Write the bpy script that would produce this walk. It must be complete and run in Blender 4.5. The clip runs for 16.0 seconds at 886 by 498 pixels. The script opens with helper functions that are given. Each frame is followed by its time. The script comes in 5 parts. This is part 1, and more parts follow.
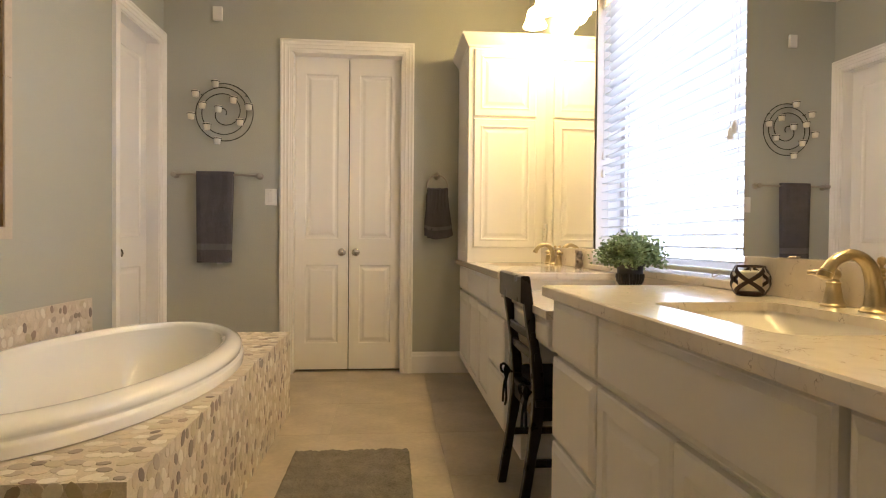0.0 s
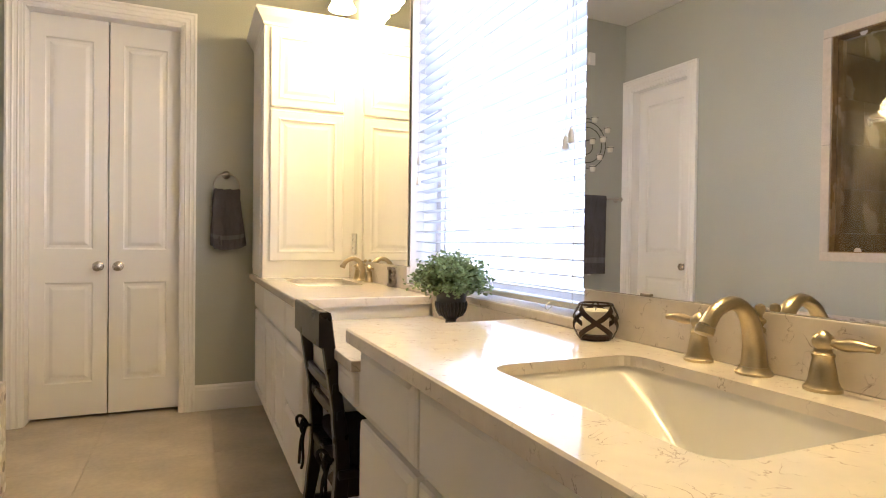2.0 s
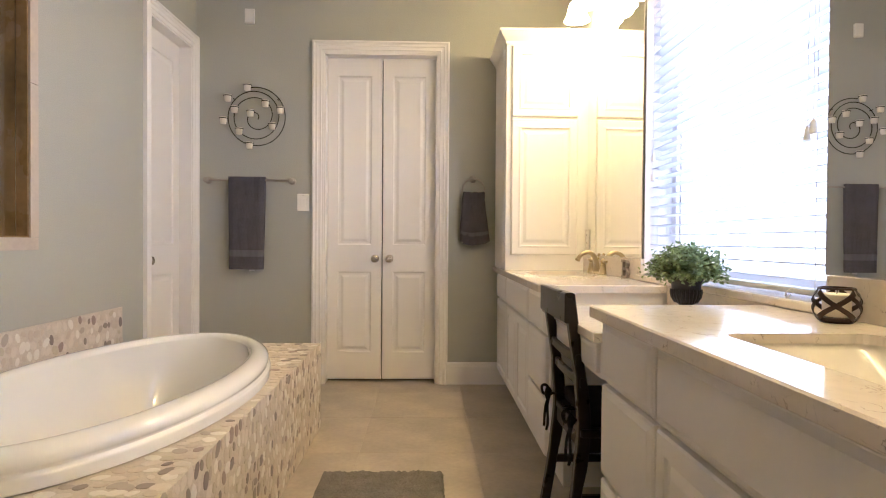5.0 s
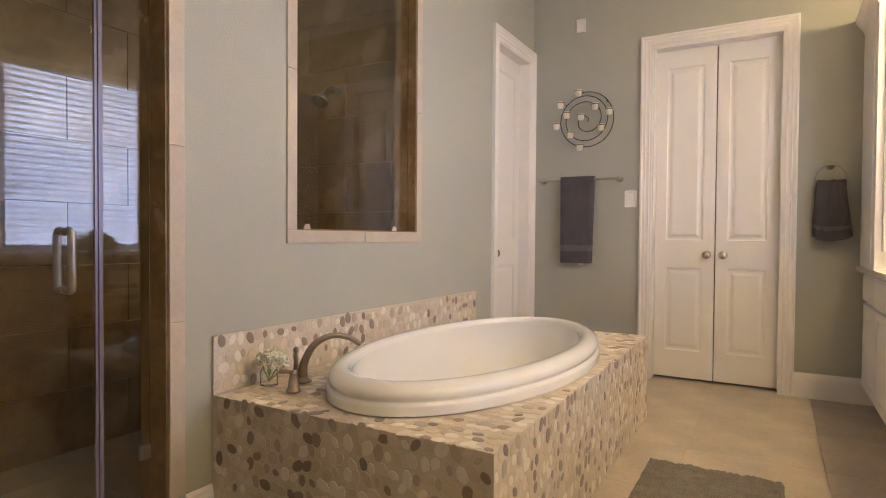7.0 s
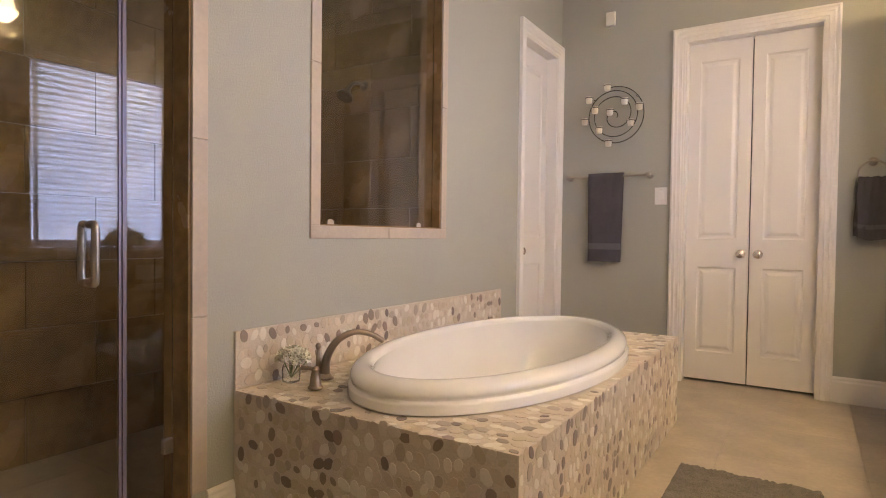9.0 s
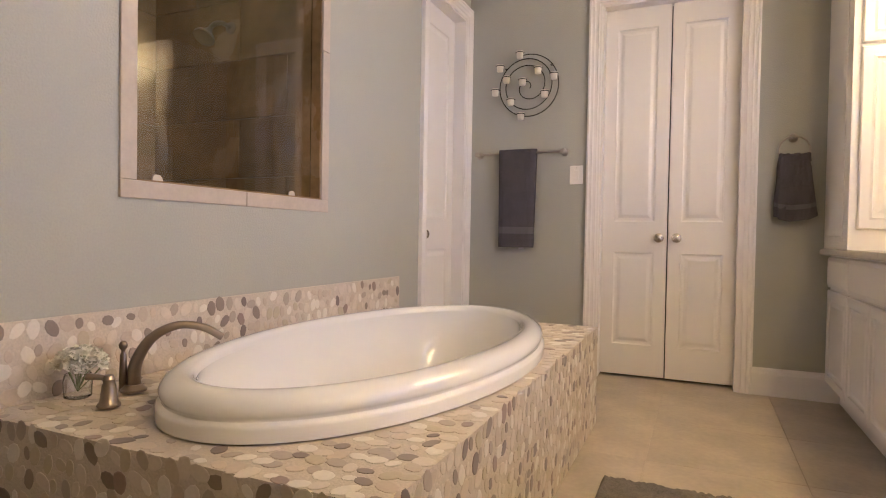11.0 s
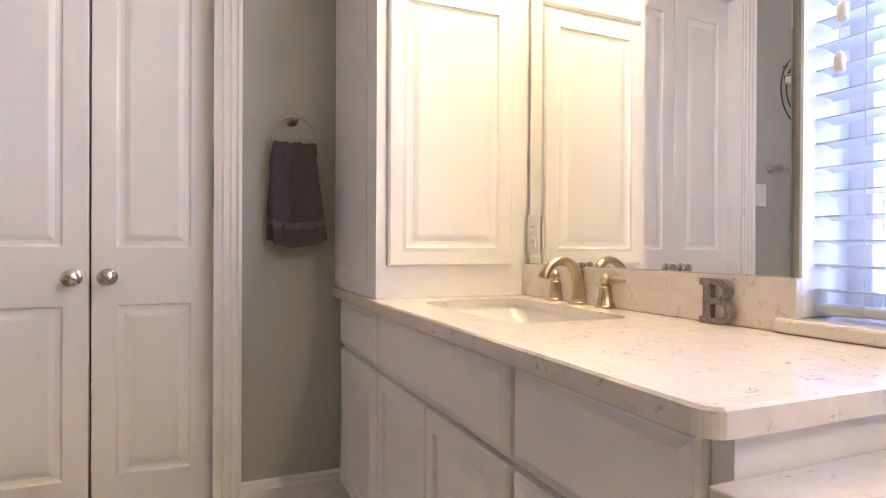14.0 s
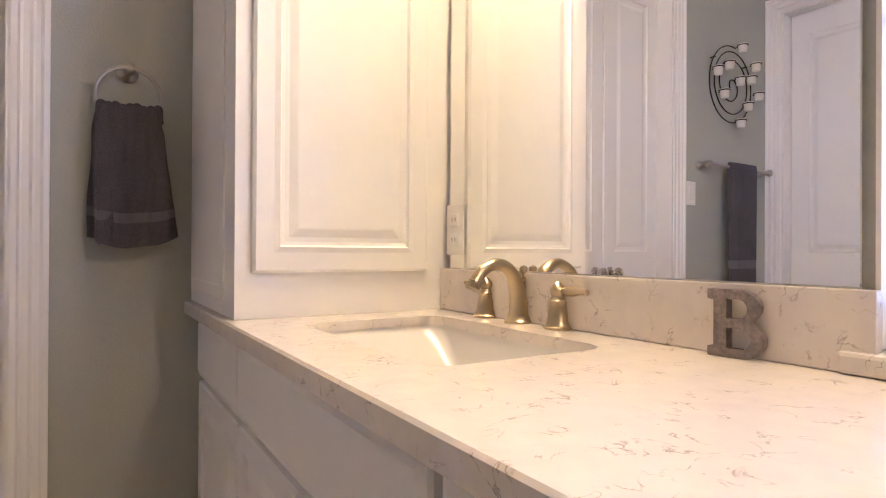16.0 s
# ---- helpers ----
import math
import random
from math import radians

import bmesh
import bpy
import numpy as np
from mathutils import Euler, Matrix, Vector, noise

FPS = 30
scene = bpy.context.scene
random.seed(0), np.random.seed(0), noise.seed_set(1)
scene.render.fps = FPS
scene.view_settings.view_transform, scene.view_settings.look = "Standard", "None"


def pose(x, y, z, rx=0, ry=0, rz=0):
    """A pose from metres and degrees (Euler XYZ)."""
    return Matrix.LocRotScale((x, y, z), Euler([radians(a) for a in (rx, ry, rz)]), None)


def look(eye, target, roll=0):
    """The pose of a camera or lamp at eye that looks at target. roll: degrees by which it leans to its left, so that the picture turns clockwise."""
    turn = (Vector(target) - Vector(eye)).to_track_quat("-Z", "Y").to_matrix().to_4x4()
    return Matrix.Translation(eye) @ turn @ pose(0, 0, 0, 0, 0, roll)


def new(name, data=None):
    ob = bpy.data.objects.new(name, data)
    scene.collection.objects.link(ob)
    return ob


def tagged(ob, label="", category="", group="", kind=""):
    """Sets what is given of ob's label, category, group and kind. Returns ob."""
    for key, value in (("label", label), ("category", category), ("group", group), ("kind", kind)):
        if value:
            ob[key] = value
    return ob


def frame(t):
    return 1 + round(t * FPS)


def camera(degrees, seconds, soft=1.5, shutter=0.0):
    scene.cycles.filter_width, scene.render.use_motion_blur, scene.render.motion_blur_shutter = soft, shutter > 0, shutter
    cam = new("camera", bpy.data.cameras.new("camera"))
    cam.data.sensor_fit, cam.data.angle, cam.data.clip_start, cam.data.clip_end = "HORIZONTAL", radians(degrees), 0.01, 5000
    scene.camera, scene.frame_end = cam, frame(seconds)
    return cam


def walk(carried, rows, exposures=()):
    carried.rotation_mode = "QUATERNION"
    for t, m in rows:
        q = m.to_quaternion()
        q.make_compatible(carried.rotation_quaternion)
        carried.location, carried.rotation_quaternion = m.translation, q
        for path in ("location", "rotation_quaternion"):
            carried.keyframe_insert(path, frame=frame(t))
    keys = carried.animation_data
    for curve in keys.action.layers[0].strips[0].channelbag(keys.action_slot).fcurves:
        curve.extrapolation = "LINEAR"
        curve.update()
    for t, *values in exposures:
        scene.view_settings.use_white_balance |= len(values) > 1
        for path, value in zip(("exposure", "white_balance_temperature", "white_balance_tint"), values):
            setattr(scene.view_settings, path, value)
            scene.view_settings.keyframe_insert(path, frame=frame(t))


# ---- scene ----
cam = camera(74.6, 16.0, 1.1)
PATH = [
    (0, (0.548, 0.941, 1.031), (0.727, 2.933, 1.001), 0.5),
    (0.5, (0.58, 1.092, 1.053), (1.057, 3.034, 1.026), 0.6),
    (1, (0.603, 1.223, 1.067), (1.297, 3.098, 1.043), 0.6),
    (1.5, (0.662, 1.341, 1.091), (1.444, 3.182, 1.069), 0.6),
    (2, (0.687, 1.388, 1.103), (1.484, 3.222, 1.081), 0.7),
    (2.5, (0.671, 1.399, 1.103), (1.487, 3.225, 1.081), 0.7),
    (3, (0.622, 1.396, 1.102), (1.451, 3.216, 1.079), 0.7),
    (3.2, (0.594, 1.393, 1.097), (1.417, 3.216, 1.078), 0.8),
    (5.5, (0.566, 1.024, 1.073), (0.293, 3.005, 1.04), 0.3),
    (6, (0.601, 0.967, 1.08), (0.023, 2.881, 1.039), 0.4),
    (6.5, (0.59, 0.937, 1.064), (-0.245, 2.754, 1.021), 0.4),
    (7, (0.588, 0.917, 1.049), (-0.4, 2.655, 1.007), 0.4),
    (7.5, (0.597, 0.904, 1.05), (-0.501, 2.575, 1.002), 0.6),
    (8, (0.612, 0.905, 1.048), (-0.528, 2.548, 1.001), 0.6),
    (8.5, (0.615, 0.914, 1.045), (-0.525, 2.557, 0.998), 0.7),
    (9, (0.566, 0.959, 1.037), (-0.496, 2.653, 0.99), 0.7),
    (9.2, (0.524, 0.988, 1.027), (-0.478, 2.719, 0.98), 0.8),
    (11.3, (0.36, 1.596, 0.915), (-0.347, 3.467, 0.874), 1.0),
    (11.5, (0.291, 1.673, 0.924), (-0.302, 3.582, 0.888), 0.8),
    (12, (0.318, 2.0, 0.941), (-0.045, 3.967, 0.923), 0.5),
    (12.5, (0.377, 2.358, 0.959), (0.291, 4.356, 0.946), 1.1),
    (13, (0.461, 2.678, 0.988), (0.823, 4.645, 0.984), 1.0),
    (13.5, (0.533, 2.951, 1.029), (1.152, 4.853, 1.02), 0.6),
    (14, (0.573, 3.161, 1.047), (1.347, 5.005, 1.037), 0.3),
    (14.5, (0.585, 3.314, 1.055), (1.509, 5.088, 1.05), 0.4),
    (15, (0.655, 3.425, 1.051), (1.687, 5.138, 1.052), 0.3),
    (15.5, (0.731, 3.526, 1.044), (1.78, 5.229, 1.048), 0.3),
    (16, (0.797, 3.587, 1.034), (1.848, 5.289, 1.041), 0.3),
]
EXPOSURE = [(0.0, 0.85, 5700, 24), (0.5, 1.07, 5520, 24), (1.0, 1.03, 5400, 24), (2.5, 1.06, 5150, 27), (5.5, 1.08, 5050, 29), (8.0, 1.0, 5350, 34), (12.0, 1.03, 5000, 36), (13.3, 1.15, 4700, 36), (14.5, 1.05, 4680, 36), (16.0, 0.97, 4780, 39)]
walk(cam, [(t, look(eye, target, roll)) for t, eye, target, roll in PATH], EXPOSURE)

# ---------------- plan ----------------
XL, XR, YF, YB, CEIL = -1.14, 1.62, 5.44, -0.5, 3.05
TOP = 0.885          # worktop height
DESK = 0.80
WIN = (2.60, 3.912, 0.900, 2.30)      # window: y0, y1, z0, z1
DECK = 0.485

# ---------------- light ----------------
world = bpy.data.worlds.new("world")
scene.world = world
world.use_nodes = True
wn = world.node_tree
sky = wn.nodes.new("ShaderNodeTexSky")
sky.sky_type, sky.sun_disc = "NISHITA", False
sky.sun_elevation, sky.sun_rotation = radians(50), radians(200)
wn.links.new(sky.outputs[0], wn.nodes["Background"].inputs[0])
wn.nodes["Background"].inputs[1].default_value = 0.08


def lamp(name, kind, energy, color, m, size=0.05, size_y=0.0):
    d = bpy.data.lights.new(name, kind)
    d.energy, d.color = energy, color
    if kind == "AREA":
        d.shape, d.size, d.size_y = "RECTANGLE", size, size_y
    elif kind == "POINT":
        d.shadow_soft_size = size
    else:
        d.angle = size
    ob = new(name, d)
    ob.matrix_world = m
    return ob


lamp("sun", "SUN", 1.0, (1, 0.96, 0.9), look((0, 0, 8), (-3, 5, 0)), radians(12))
lamp("window_light", "AREA", 88, (0.80, 0.90, 1.0), pose(2.55, (WIN[0] + WIN[1]) / 2, (WIN[2] + WIN[3]) / 2 + 0.25, 0, 62, 0), 3.0, 5.5)
FAR_BULBS, NEAR_BULBS = (4.75, 4.51, 4.27, 4.03), (2.42, 2.18, 1.94, 1.70)
VANITY_LIGHTS = [(1.49, y, 2.447) for y in FAR_BULBS + NEAR_BULBS]
for p in VANITY_LIGHTS:
    lamp("bulb_light", "POINT", 3.3, (1.0, 0.72, 0.27), pose(*p), 0.06)

# ---------------- materials ----------------
MATS = {}


def mat(name, color, rough=0.5, metal=0.0, vary=0.06, scale=6.0, grain=0.0, grain_scale=200.0, bump=0.0, spec=0.5, coat=0.0, rand=0.0, tint=None):
    """Base colour with clouding at two scales, roughness wear and fine relief."""
    m = bpy.data.materials.new(name)
    m.use_nodes = True
    n, l = m.node_tree.nodes, m.node_tree.links
    b = n["Principled BSDF"]
    b.inputs["Roughness"].default_value, b.inputs["Metallic"].default_value = rough, metal
    b.inputs["Specular IOR Level"].default_value = spec
    b.inputs["Coat Weight"].default_value = coat
    b.inputs["Coat Roughness"].default_value = 0.06
    geo = n.new("ShaderNodeTexCoord")
    big = n.new("ShaderNodeTexNoise")
    big.inputs["Scale"].default_value, big.inputs["Detail"].default_value = scale, 5
    fine = n.new("ShaderNodeTexNoise")
    fine.inputs["Scale"].default_value, fine.inputs["Detail"].default_value = grain_scale, 3
    for x in (big, fine):
        l.new(geo.outputs["Object"], x.inputs["Vector"])
    ramp = n.new("ShaderNodeMix")
    ramp.data_type = "RGBA"
    dark = tint or tuple(c * (1 - 2.2 * vary) for c in color)
    lite = tuple(min(1, c * (1 + vary)) for c in color)
    ramp.inputs[6].default_value, ramp.inputs[7].default_value = (*dark, 1), (*lite, 1)
    l.new(big.outputs["Fac"], ramp.inputs[0])
    out = ramp.outputs[2]
    if grain:
        mul = n.new("ShaderNodeMix")
        mul.data_type, mul.blend_type = "RGBA", "MULTIPLY"
        mul.inputs[0].default_value = 1.0
        mr = n.new("ShaderNodeMapRange")
        mr.inputs["From Min"].default_value, mr.inputs["From Max"].default_value = 0.3, 0.7
        mr.inputs["To Min"].default_value, mr.inputs["To Max"].default_value = 1 - grain, 1.0
        l.new(fine.outputs["Fac"], mr.inputs["Value"])
        l.new(out, mul.inputs[6])
        l.new(mr.outputs[0], mul.inputs[7])
        out = mul.outputs[2]
    if rand:
        info = n.new("ShaderNodeObjectInfo")
        hsv = n.new("ShaderNodeHueSaturation")
        mr = n.new("ShaderNodeMapRange")
        mr.inputs["To Min"].default_value, mr.inputs["To Max"].default_value = 1 - rand, 1 + rand
        l.new(info.outputs["Random"], mr.inputs["Value"])
        l.new(mr.outputs[0], hsv.inputs["Value"])
        l.new(out, hsv.inputs["Color"])
        out = hsv.outputs[0]
    l.new(out, b.inputs["Base Color"])
    rr = n.new("ShaderNodeMapRange")
    rr.inputs["To Min"].default_value, rr.inputs["To Max"].default_value = max(0, rough * 0.85), min(1, rough * 1.18)
    l.new(big.outputs["Fac"], rr.inputs["Value"])
    l.new(rr.outputs[0], b.inputs["Roughness"])
    if bump:
        bp = n.new("ShaderNodeBump")
        bp.inputs["Strength"].default_value, bp.inputs["Distance"].default_value = bump, 0.004
        l.new(fine.outputs["Fac"], bp.inputs["Height"])
        l.new(bp.outputs[0], b.inputs["Normal"])
    MATS[name] = m
    return m


PAINT = mat("wall_paint", (0.447, 0.447, 0.391), 0.6, vary=0.035, scale=2, grain=0.06, grain_scale=150, bump=0.4)
CEILP = mat("ceiling_paint", (0.80, 0.78, 0.73), 0.8, vary=0.02, scale=2, bump=0.3, grain_scale=60)
TRIM = mat("white_trim_paint", (0.84, 0.81, 0.78), 0.35, vary=0.015, scale=3, bump=0.04, grain_scale=120)
CABW = mat("white_cabinet_paint", (0.86, 0.835, 0.80), 0.33, vary=0.015, scale=4, bump=0.05, grain_scale=70)
PORC = mat("white_porcelain", (0.83, 0.82, 0.81), 0.05, vary=0.01, scale=2, coat=0.6)
SINKP = mat("cream_sink_porcelain", (0.74, 0.715, 0.67), 0.16, vary=0.01, scale=2, coat=0.15)
TILEF = mat("floor_tile", (0.53, 0.455, 0.355), 0.42, vary=0.26, scale=3.6, grain=0.12, grain_scale=40, bump=0.06, rand=0.06)
GROUT = mat("grout", (0.52, 0.46, 0.37), 0.85, vary=0.1, scale=20, bump=0.2)
PGROUT = mat("pebble_grout", (0.68, 0.60, 0.50), 0.8, vary=0.08, scale=14, grain=0.15, bump=0.4, grain_scale=150)
TRAV = mat("travertine_trim", (0.57, 0.49, 0.40), 0.45, vary=0.10, scale=9, grain=0.08, grain_scale=60, rand=0.05)
SHTILE = mat("brown_shower_tile", (0.36, 0.235, 0.115), 0.26, vary=0.34, scale=3.2, grain=0.22, grain_scale=24, bump=0.03, rand=0.10)
NICK = mat("satin_nickel", (0.45, 0.41, 0.36), 0.34, 1.0, vary=0.04, scale=40)
KNOBM = mat("bright_satin_nickel", (0.62, 0.56, 0.48), 0.26, 1.0, vary=0.04, scale=40)
BRASS = mat("brushed_champagne_metal", (0.53, 0.44, 0.275), 0.30, 1.0, vary=0.05, scale=50, grain=0.06, grain_scale=300)
BRONZE = mat("brushed_dark_nickel", (0.33, 0.27, 0.21), 0.3, 1.0, vary=0.05, scale=50)
IRON = mat("black_iron", (0.02, 0.016, 0.014), 0.45, 0.6, vary=0.1, scale=40)
CHAIRB = mat("black_brown_lacquer", (0.016, 0.012, 0.011), 0.28, vary=0.2, scale=12, grain=0.2, grain_scale=60, bump=0.04, spec=0.3)
TOWEL = mat("charcoal_terry", (0.150, 0.138, 0.152), 0.95, vary=0.14, scale=12, grain=0.5, grain_scale=430, bump=0.9, spec=0.1)
TOWELB = mat("charcoal_band", (0.195, 0.18, 0.197), 0.8, vary=0.08, scale=18, grain=0.25, grain_scale=400, bump=0.5, spec=0.1)
RUGM = mat("grey_shag", (0.30, 0.275, 0.24), 0.95, vary=0.22, scale=14, grain=0.55, grain_scale=260, bump=1.0, spec=0.05)
CANDLE = mat("cream_wax", (0.80, 0.76, 0.64), 0.5, vary=0.03, scale=20)
PLAST = mat("white_plastic", (0.80, 0.78, 0.74), 0.35, vary=0.01, scale=8)
SLAT = mat("white_blind_slat", (0.70, 0.72, 0.73), 0.4, vary=0.01, scale=8)
sn_, sl_ = SLAT.node_tree.nodes, SLAT.node_tree.links
thin, both = sn_.new("ShaderNodeBsdfTranslucent"), sn_.new("ShaderNodeMixShader")
thin.inputs["Color"].default_value, both.inputs[0].default_value = (0.80, 0.86, 0.90, 1), 0.07
sl_.new(sn_["Principled BSDF"].outputs[0], both.inputs[1])
sl_.new(thin.outputs[0], both.inputs[2])
sl_.new(both.outputs[0], sn_["Material Output"].inputs[0])
DARK = mat("near_black", (0.02, 0.018, 0.016), 0.8, vary=0.1)
URN = mat("black_urn", (0.025, 0.024, 0.028), 0.4, vary=0.2, scale=30, bump=0.1)
LEAF = mat("leaf_green", (0.36, 0.48, 0.23), 0.45, vary=0.3, scale=25, grain=0.2, grain_scale=60)
ln, ll = LEAF.node_tree.nodes, LEAF.node_tree.links
lb = ln["Principled BSDF"]
lsrc = lb.inputs["Base Color"].links[0].from_socket
lh = ln.new("ShaderNodeHueSaturation")
lr = ln.new("ShaderNodeMapRange")
lr.inputs["To Min"].default_value, lr.inputs["To Max"].default_value = 0.55, 1.25
ll.new(ln.new("ShaderNodeNewGeometry").outputs["Random Per Island"], lr.inputs["Value"])
ll.new(lr.outputs[0], lh.inputs["Value"])
ll.new(lsrc, lh.inputs["Color"])
ll.new(lh.outputs[0], lb.inputs["Base Color"])
lthin, lboth = ln.new("ShaderNodeBsdfTranslucent"), ln.new("ShaderNodeMixShader")
lboth.inputs[0].default_value = 0.35
ll.new(lh.outputs[0], lthin.inputs["Color"])
ll.new(lb.outputs[0], lboth.inputs[1])
ll.new(lthin.outputs[0], lboth.inputs[2])
ll.new(lboth.outputs[0], ln["Material Output"].inputs[0])
STEMM = mat("leaf_stem", (0.06, 0.09, 0.03), 0.7, vary=0.2, scale=30)
RUST = mat("weathered_metal", (0.36, 0.30, 0.27), 0.6, 0.1, vary=0.35, scale=60, grain=0.4, grain_scale=160, bump=0.6)


def quartz():
    m = mat("cream_quartz", (0.76, 0.695, 0.62), 0.10, vary=0.06, scale=26, spec=0.5)
    n, l = m.node_tree.nodes, m.node_tree.links
    b = n["Principled BSDF"]
    src = b.inputs["Base Color"].links[0].from_socket
    co = n.new("ShaderNodeTexCoord")
    warp = n.new("ShaderNodeTexNoise")
    warp.inputs["Scale"].default_value, warp.inputs["Detail"].default_value = 23, 6
    warp.inputs["Distortion"].default_value = 0.7
    l.new(co.outputs["Object"], warp.inputs["Vector"])
    band = n.new("ShaderNodeValToRGB")
    e = band.color_ramp.elements
    e[0].position, e[0].color = 0.486, (0, 0, 0, 1)
    e[1].position, e[1].color = 0.514, (0, 0, 0, 1)
    mid = e.new(0.5)
    mid.color = (1, 1, 1, 1)
    l.new(warp.outputs["Fac"], band.inputs[0])
    patch = n.new("ShaderNodeTexNoise")
    patch.inputs["Scale"].default_value, patch.inputs["Detail"].default_value = 30, 2
    l.new(co.outputs["Object"], patch.inputs["Vector"])
    mr = n.new("ShaderNodeMapRange")
    mr.inputs["From Min"].default_value, mr.inputs["From Max"].default_value = 0.50, 0.63
    mr.inputs["To Max"].default_value = 0.85
    l.new(patch.outputs["Fac"], mr.inputs["Value"])
    mul = n.new("ShaderNodeMath")
    mul.operation = "MULTIPLY"
    l.new(band.outputs[0], mul.inputs[0])
    l.new(mr.outputs[0], mul.inputs[1])
    mix = n.new("ShaderNodeMix")
    mix.data_type = "RGBA"
    mix.inputs[7].default_value = (0.31, 0.25, 0.21, 1)
    l.new(mul.outputs[0], mix.inputs[0])
    l.new(src, mix.inputs[6])
    l.new(mix.outputs[2], b.inputs["Base Color"])
    return m


QUARTZ = quartz()


def glassy(name, color, rough=0.0, ior=1.45):
    m = bpy.data.materials.new(name)
    m.use_nodes = True
    b = m.node_tree.nodes["Principled BSDF"]
    b.inputs["Base Color"].default_value = (*color, 1)
    b.inputs["Roughness"].default_value, b.inputs["IOR"].default_value = rough, ior
    b.inputs["Transmission Weight"].default_value = 1.0
    return m


GLASS = glassy("clear_glass", (0.95, 0.97, 0.96))
MIRROR = mat("mirror_silver", (0.90, 0.90, 0.88), 0.0, 1.0, vary=0.0)
MIRROR.node_tree.nodes["Principled BSDF"].inputs["Roughness"].links and MIRROR.node_tree.links.remove(MIRROR.node_tree.nodes["Principled BSDF"].inputs["Roughness"].links[0])
MIRROR.node_tree.nodes["Principled BSDF"].inputs["Roughness"].default_value = 0.0


def glow(name, color, strength):
    m = bpy.data.materials.new(name)
    m.use_nodes = True
    b = m.node_tree.nodes["Principled BSDF"]
    b.inputs["Base Color"].default_value = (0.8, 0.75, 0.6, 1)
    b.inputs["Emission Color"].default_value = (*color, 1)
    b.inputs["Emission Strength"].default_value = strength
    return m


SHADE = glow("lit_frosted_shade", (1.0, 0.73, 0.27), 14.0)


def pebble_mat(name, islands):
    m = mat(name, (0.5, 0.5, 0.5), 0.42, vary=0.12, scale=30, grain=0.12, grain_scale=120)
    n, l = m.node_tree.nodes, m.node_tree.links
    b = n["Principled BSDF"]
    src = b.inputs["Base Color"].links[0].from_socket
    pick = n.new("ShaderNodeNewGeometry").outputs["Random Per Island"] if islands else n.new("ShaderNodeObjectInfo").outputs["Random"]
    r = n.new("ShaderNodeValToRGB")
    r.color_ramp.interpolation = "CONSTANT"
    cols = [(0.0, (0.74, 0.66, 0.56)), (0.22, (0.84, 0.79, 0.70)), (0.42, (0.62, 0.53, 0.43)), (0.55, (0.68, 0.58, 0.46)), (0.66, (0.48, 0.41, 0.34)),
            (0.75, (0.58, 0.51, 0.37)), (0.83, (0.30, 0.245, 0.20)), (0.91, (0.23, 0.185, 0.165)), (0.96, (0.34, 0.25, 0.21))]
    e = r.color_ramp.elements
    e[0].color = (*cols[0][1], 1)
    e[1].position, e[1].color = cols[1][0], (*cols[1][1], 1)
    for p, c in cols[2:]:
        e.new(p).color = (*c, 1)
    l.new(pick, r.inputs[0])
    mul = n.new("ShaderNodeMix")
    mul.data_type, mul.blend_type = "RGBA", "MULTIPLY"
    mul.inputs[0].default_value = 1.0
    gain = n.new("ShaderNodeMix")
    gain.data_type, gain.blend_type = "RGBA", "ADD"
    gain.inputs[0].default_value = 1.0
    l.new(src, gain.inputs[6])
    gain.inputs[7].default_value = (0.44, 0.43, 0.42, 1)
    l.new(r.outputs[0], mul.inputs[6])
    l.new(gain.outputs[2], mul.inputs[7])
    l.new(mul.outputs[2], b.inputs["Base Color"])
    return m


PEB_ONE, PEB_ALL = pebble_mat("pebble", False), pebble_mat("pebble_mosaic", True)

# ---------------- building helpers ----------------
PLACE = {}


def thing(name, base, label, category="", group="", kind="", turn=0):
    ob = new(name)
    ob.empty_display_size = 0.1
    ob.matrix_basis = pose(*base, 0, 0, turn)
    PLACE[ob] = ob.matrix_basis.copy()
    return tagged(ob, label, category, group, kind)


def part(name, bm, material, parent=None, label="", smooth=False, kind=""):
    """Links a bmesh, given in world places, as one mesh under a thing or a part."""
    me = bpy.data.meshes.new(name)
    if parent:
        bm.transform(PLACE[parent].inverted())
    bm.normal_update()
    bm.to_mesh(me)
    bm.free()
    me.materials.append(material)
    if smooth:
        me.shade_smooth()
        me.set_sharp_from_angle(angle=radians(40))
    ob = new(name, me)
    ob.parent = parent
    PLACE[ob] = PLACE[parent].copy() if parent else Matrix()
    return tagged(ob, label, "", "", kind)


def solo(name, bm, material, label, category="", kind="", smooth=False, group=""):
    return tagged(part(name, bm, material, None, "", smooth), label, category, group, kind)


def box(x0, y0, z0, x1, y1, z1, bev=0.0, seg=2, bm=None):
    own = bmesh.new()
    bmesh.ops.create_cube(own, size=1)
    bmesh.ops.scale(own, vec=(abs(x1 - x0), abs(y1 - y0), abs(z1 - z0)), verts=own.verts)
    bmesh.ops.translate(own, vec=((x0 + x1) / 2, (y0 + y1) / 2, (z0 + z1) / 2), verts=own.verts)
    if bev:
        bmesh.ops.bevel(own, geom=own.edges[:], offset=bev, segments=seg, profile=0.5, affect="EDGES")
    return merge(bm, own)


def merge(bm, own):
    if bm is None:
        return own
    me = bpy.data.meshes.new("tmp")
    own.to_mesh(me)
    own.free()
    bm.from_mesh(me)
    bpy.data.meshes.remove(me)
    return bm


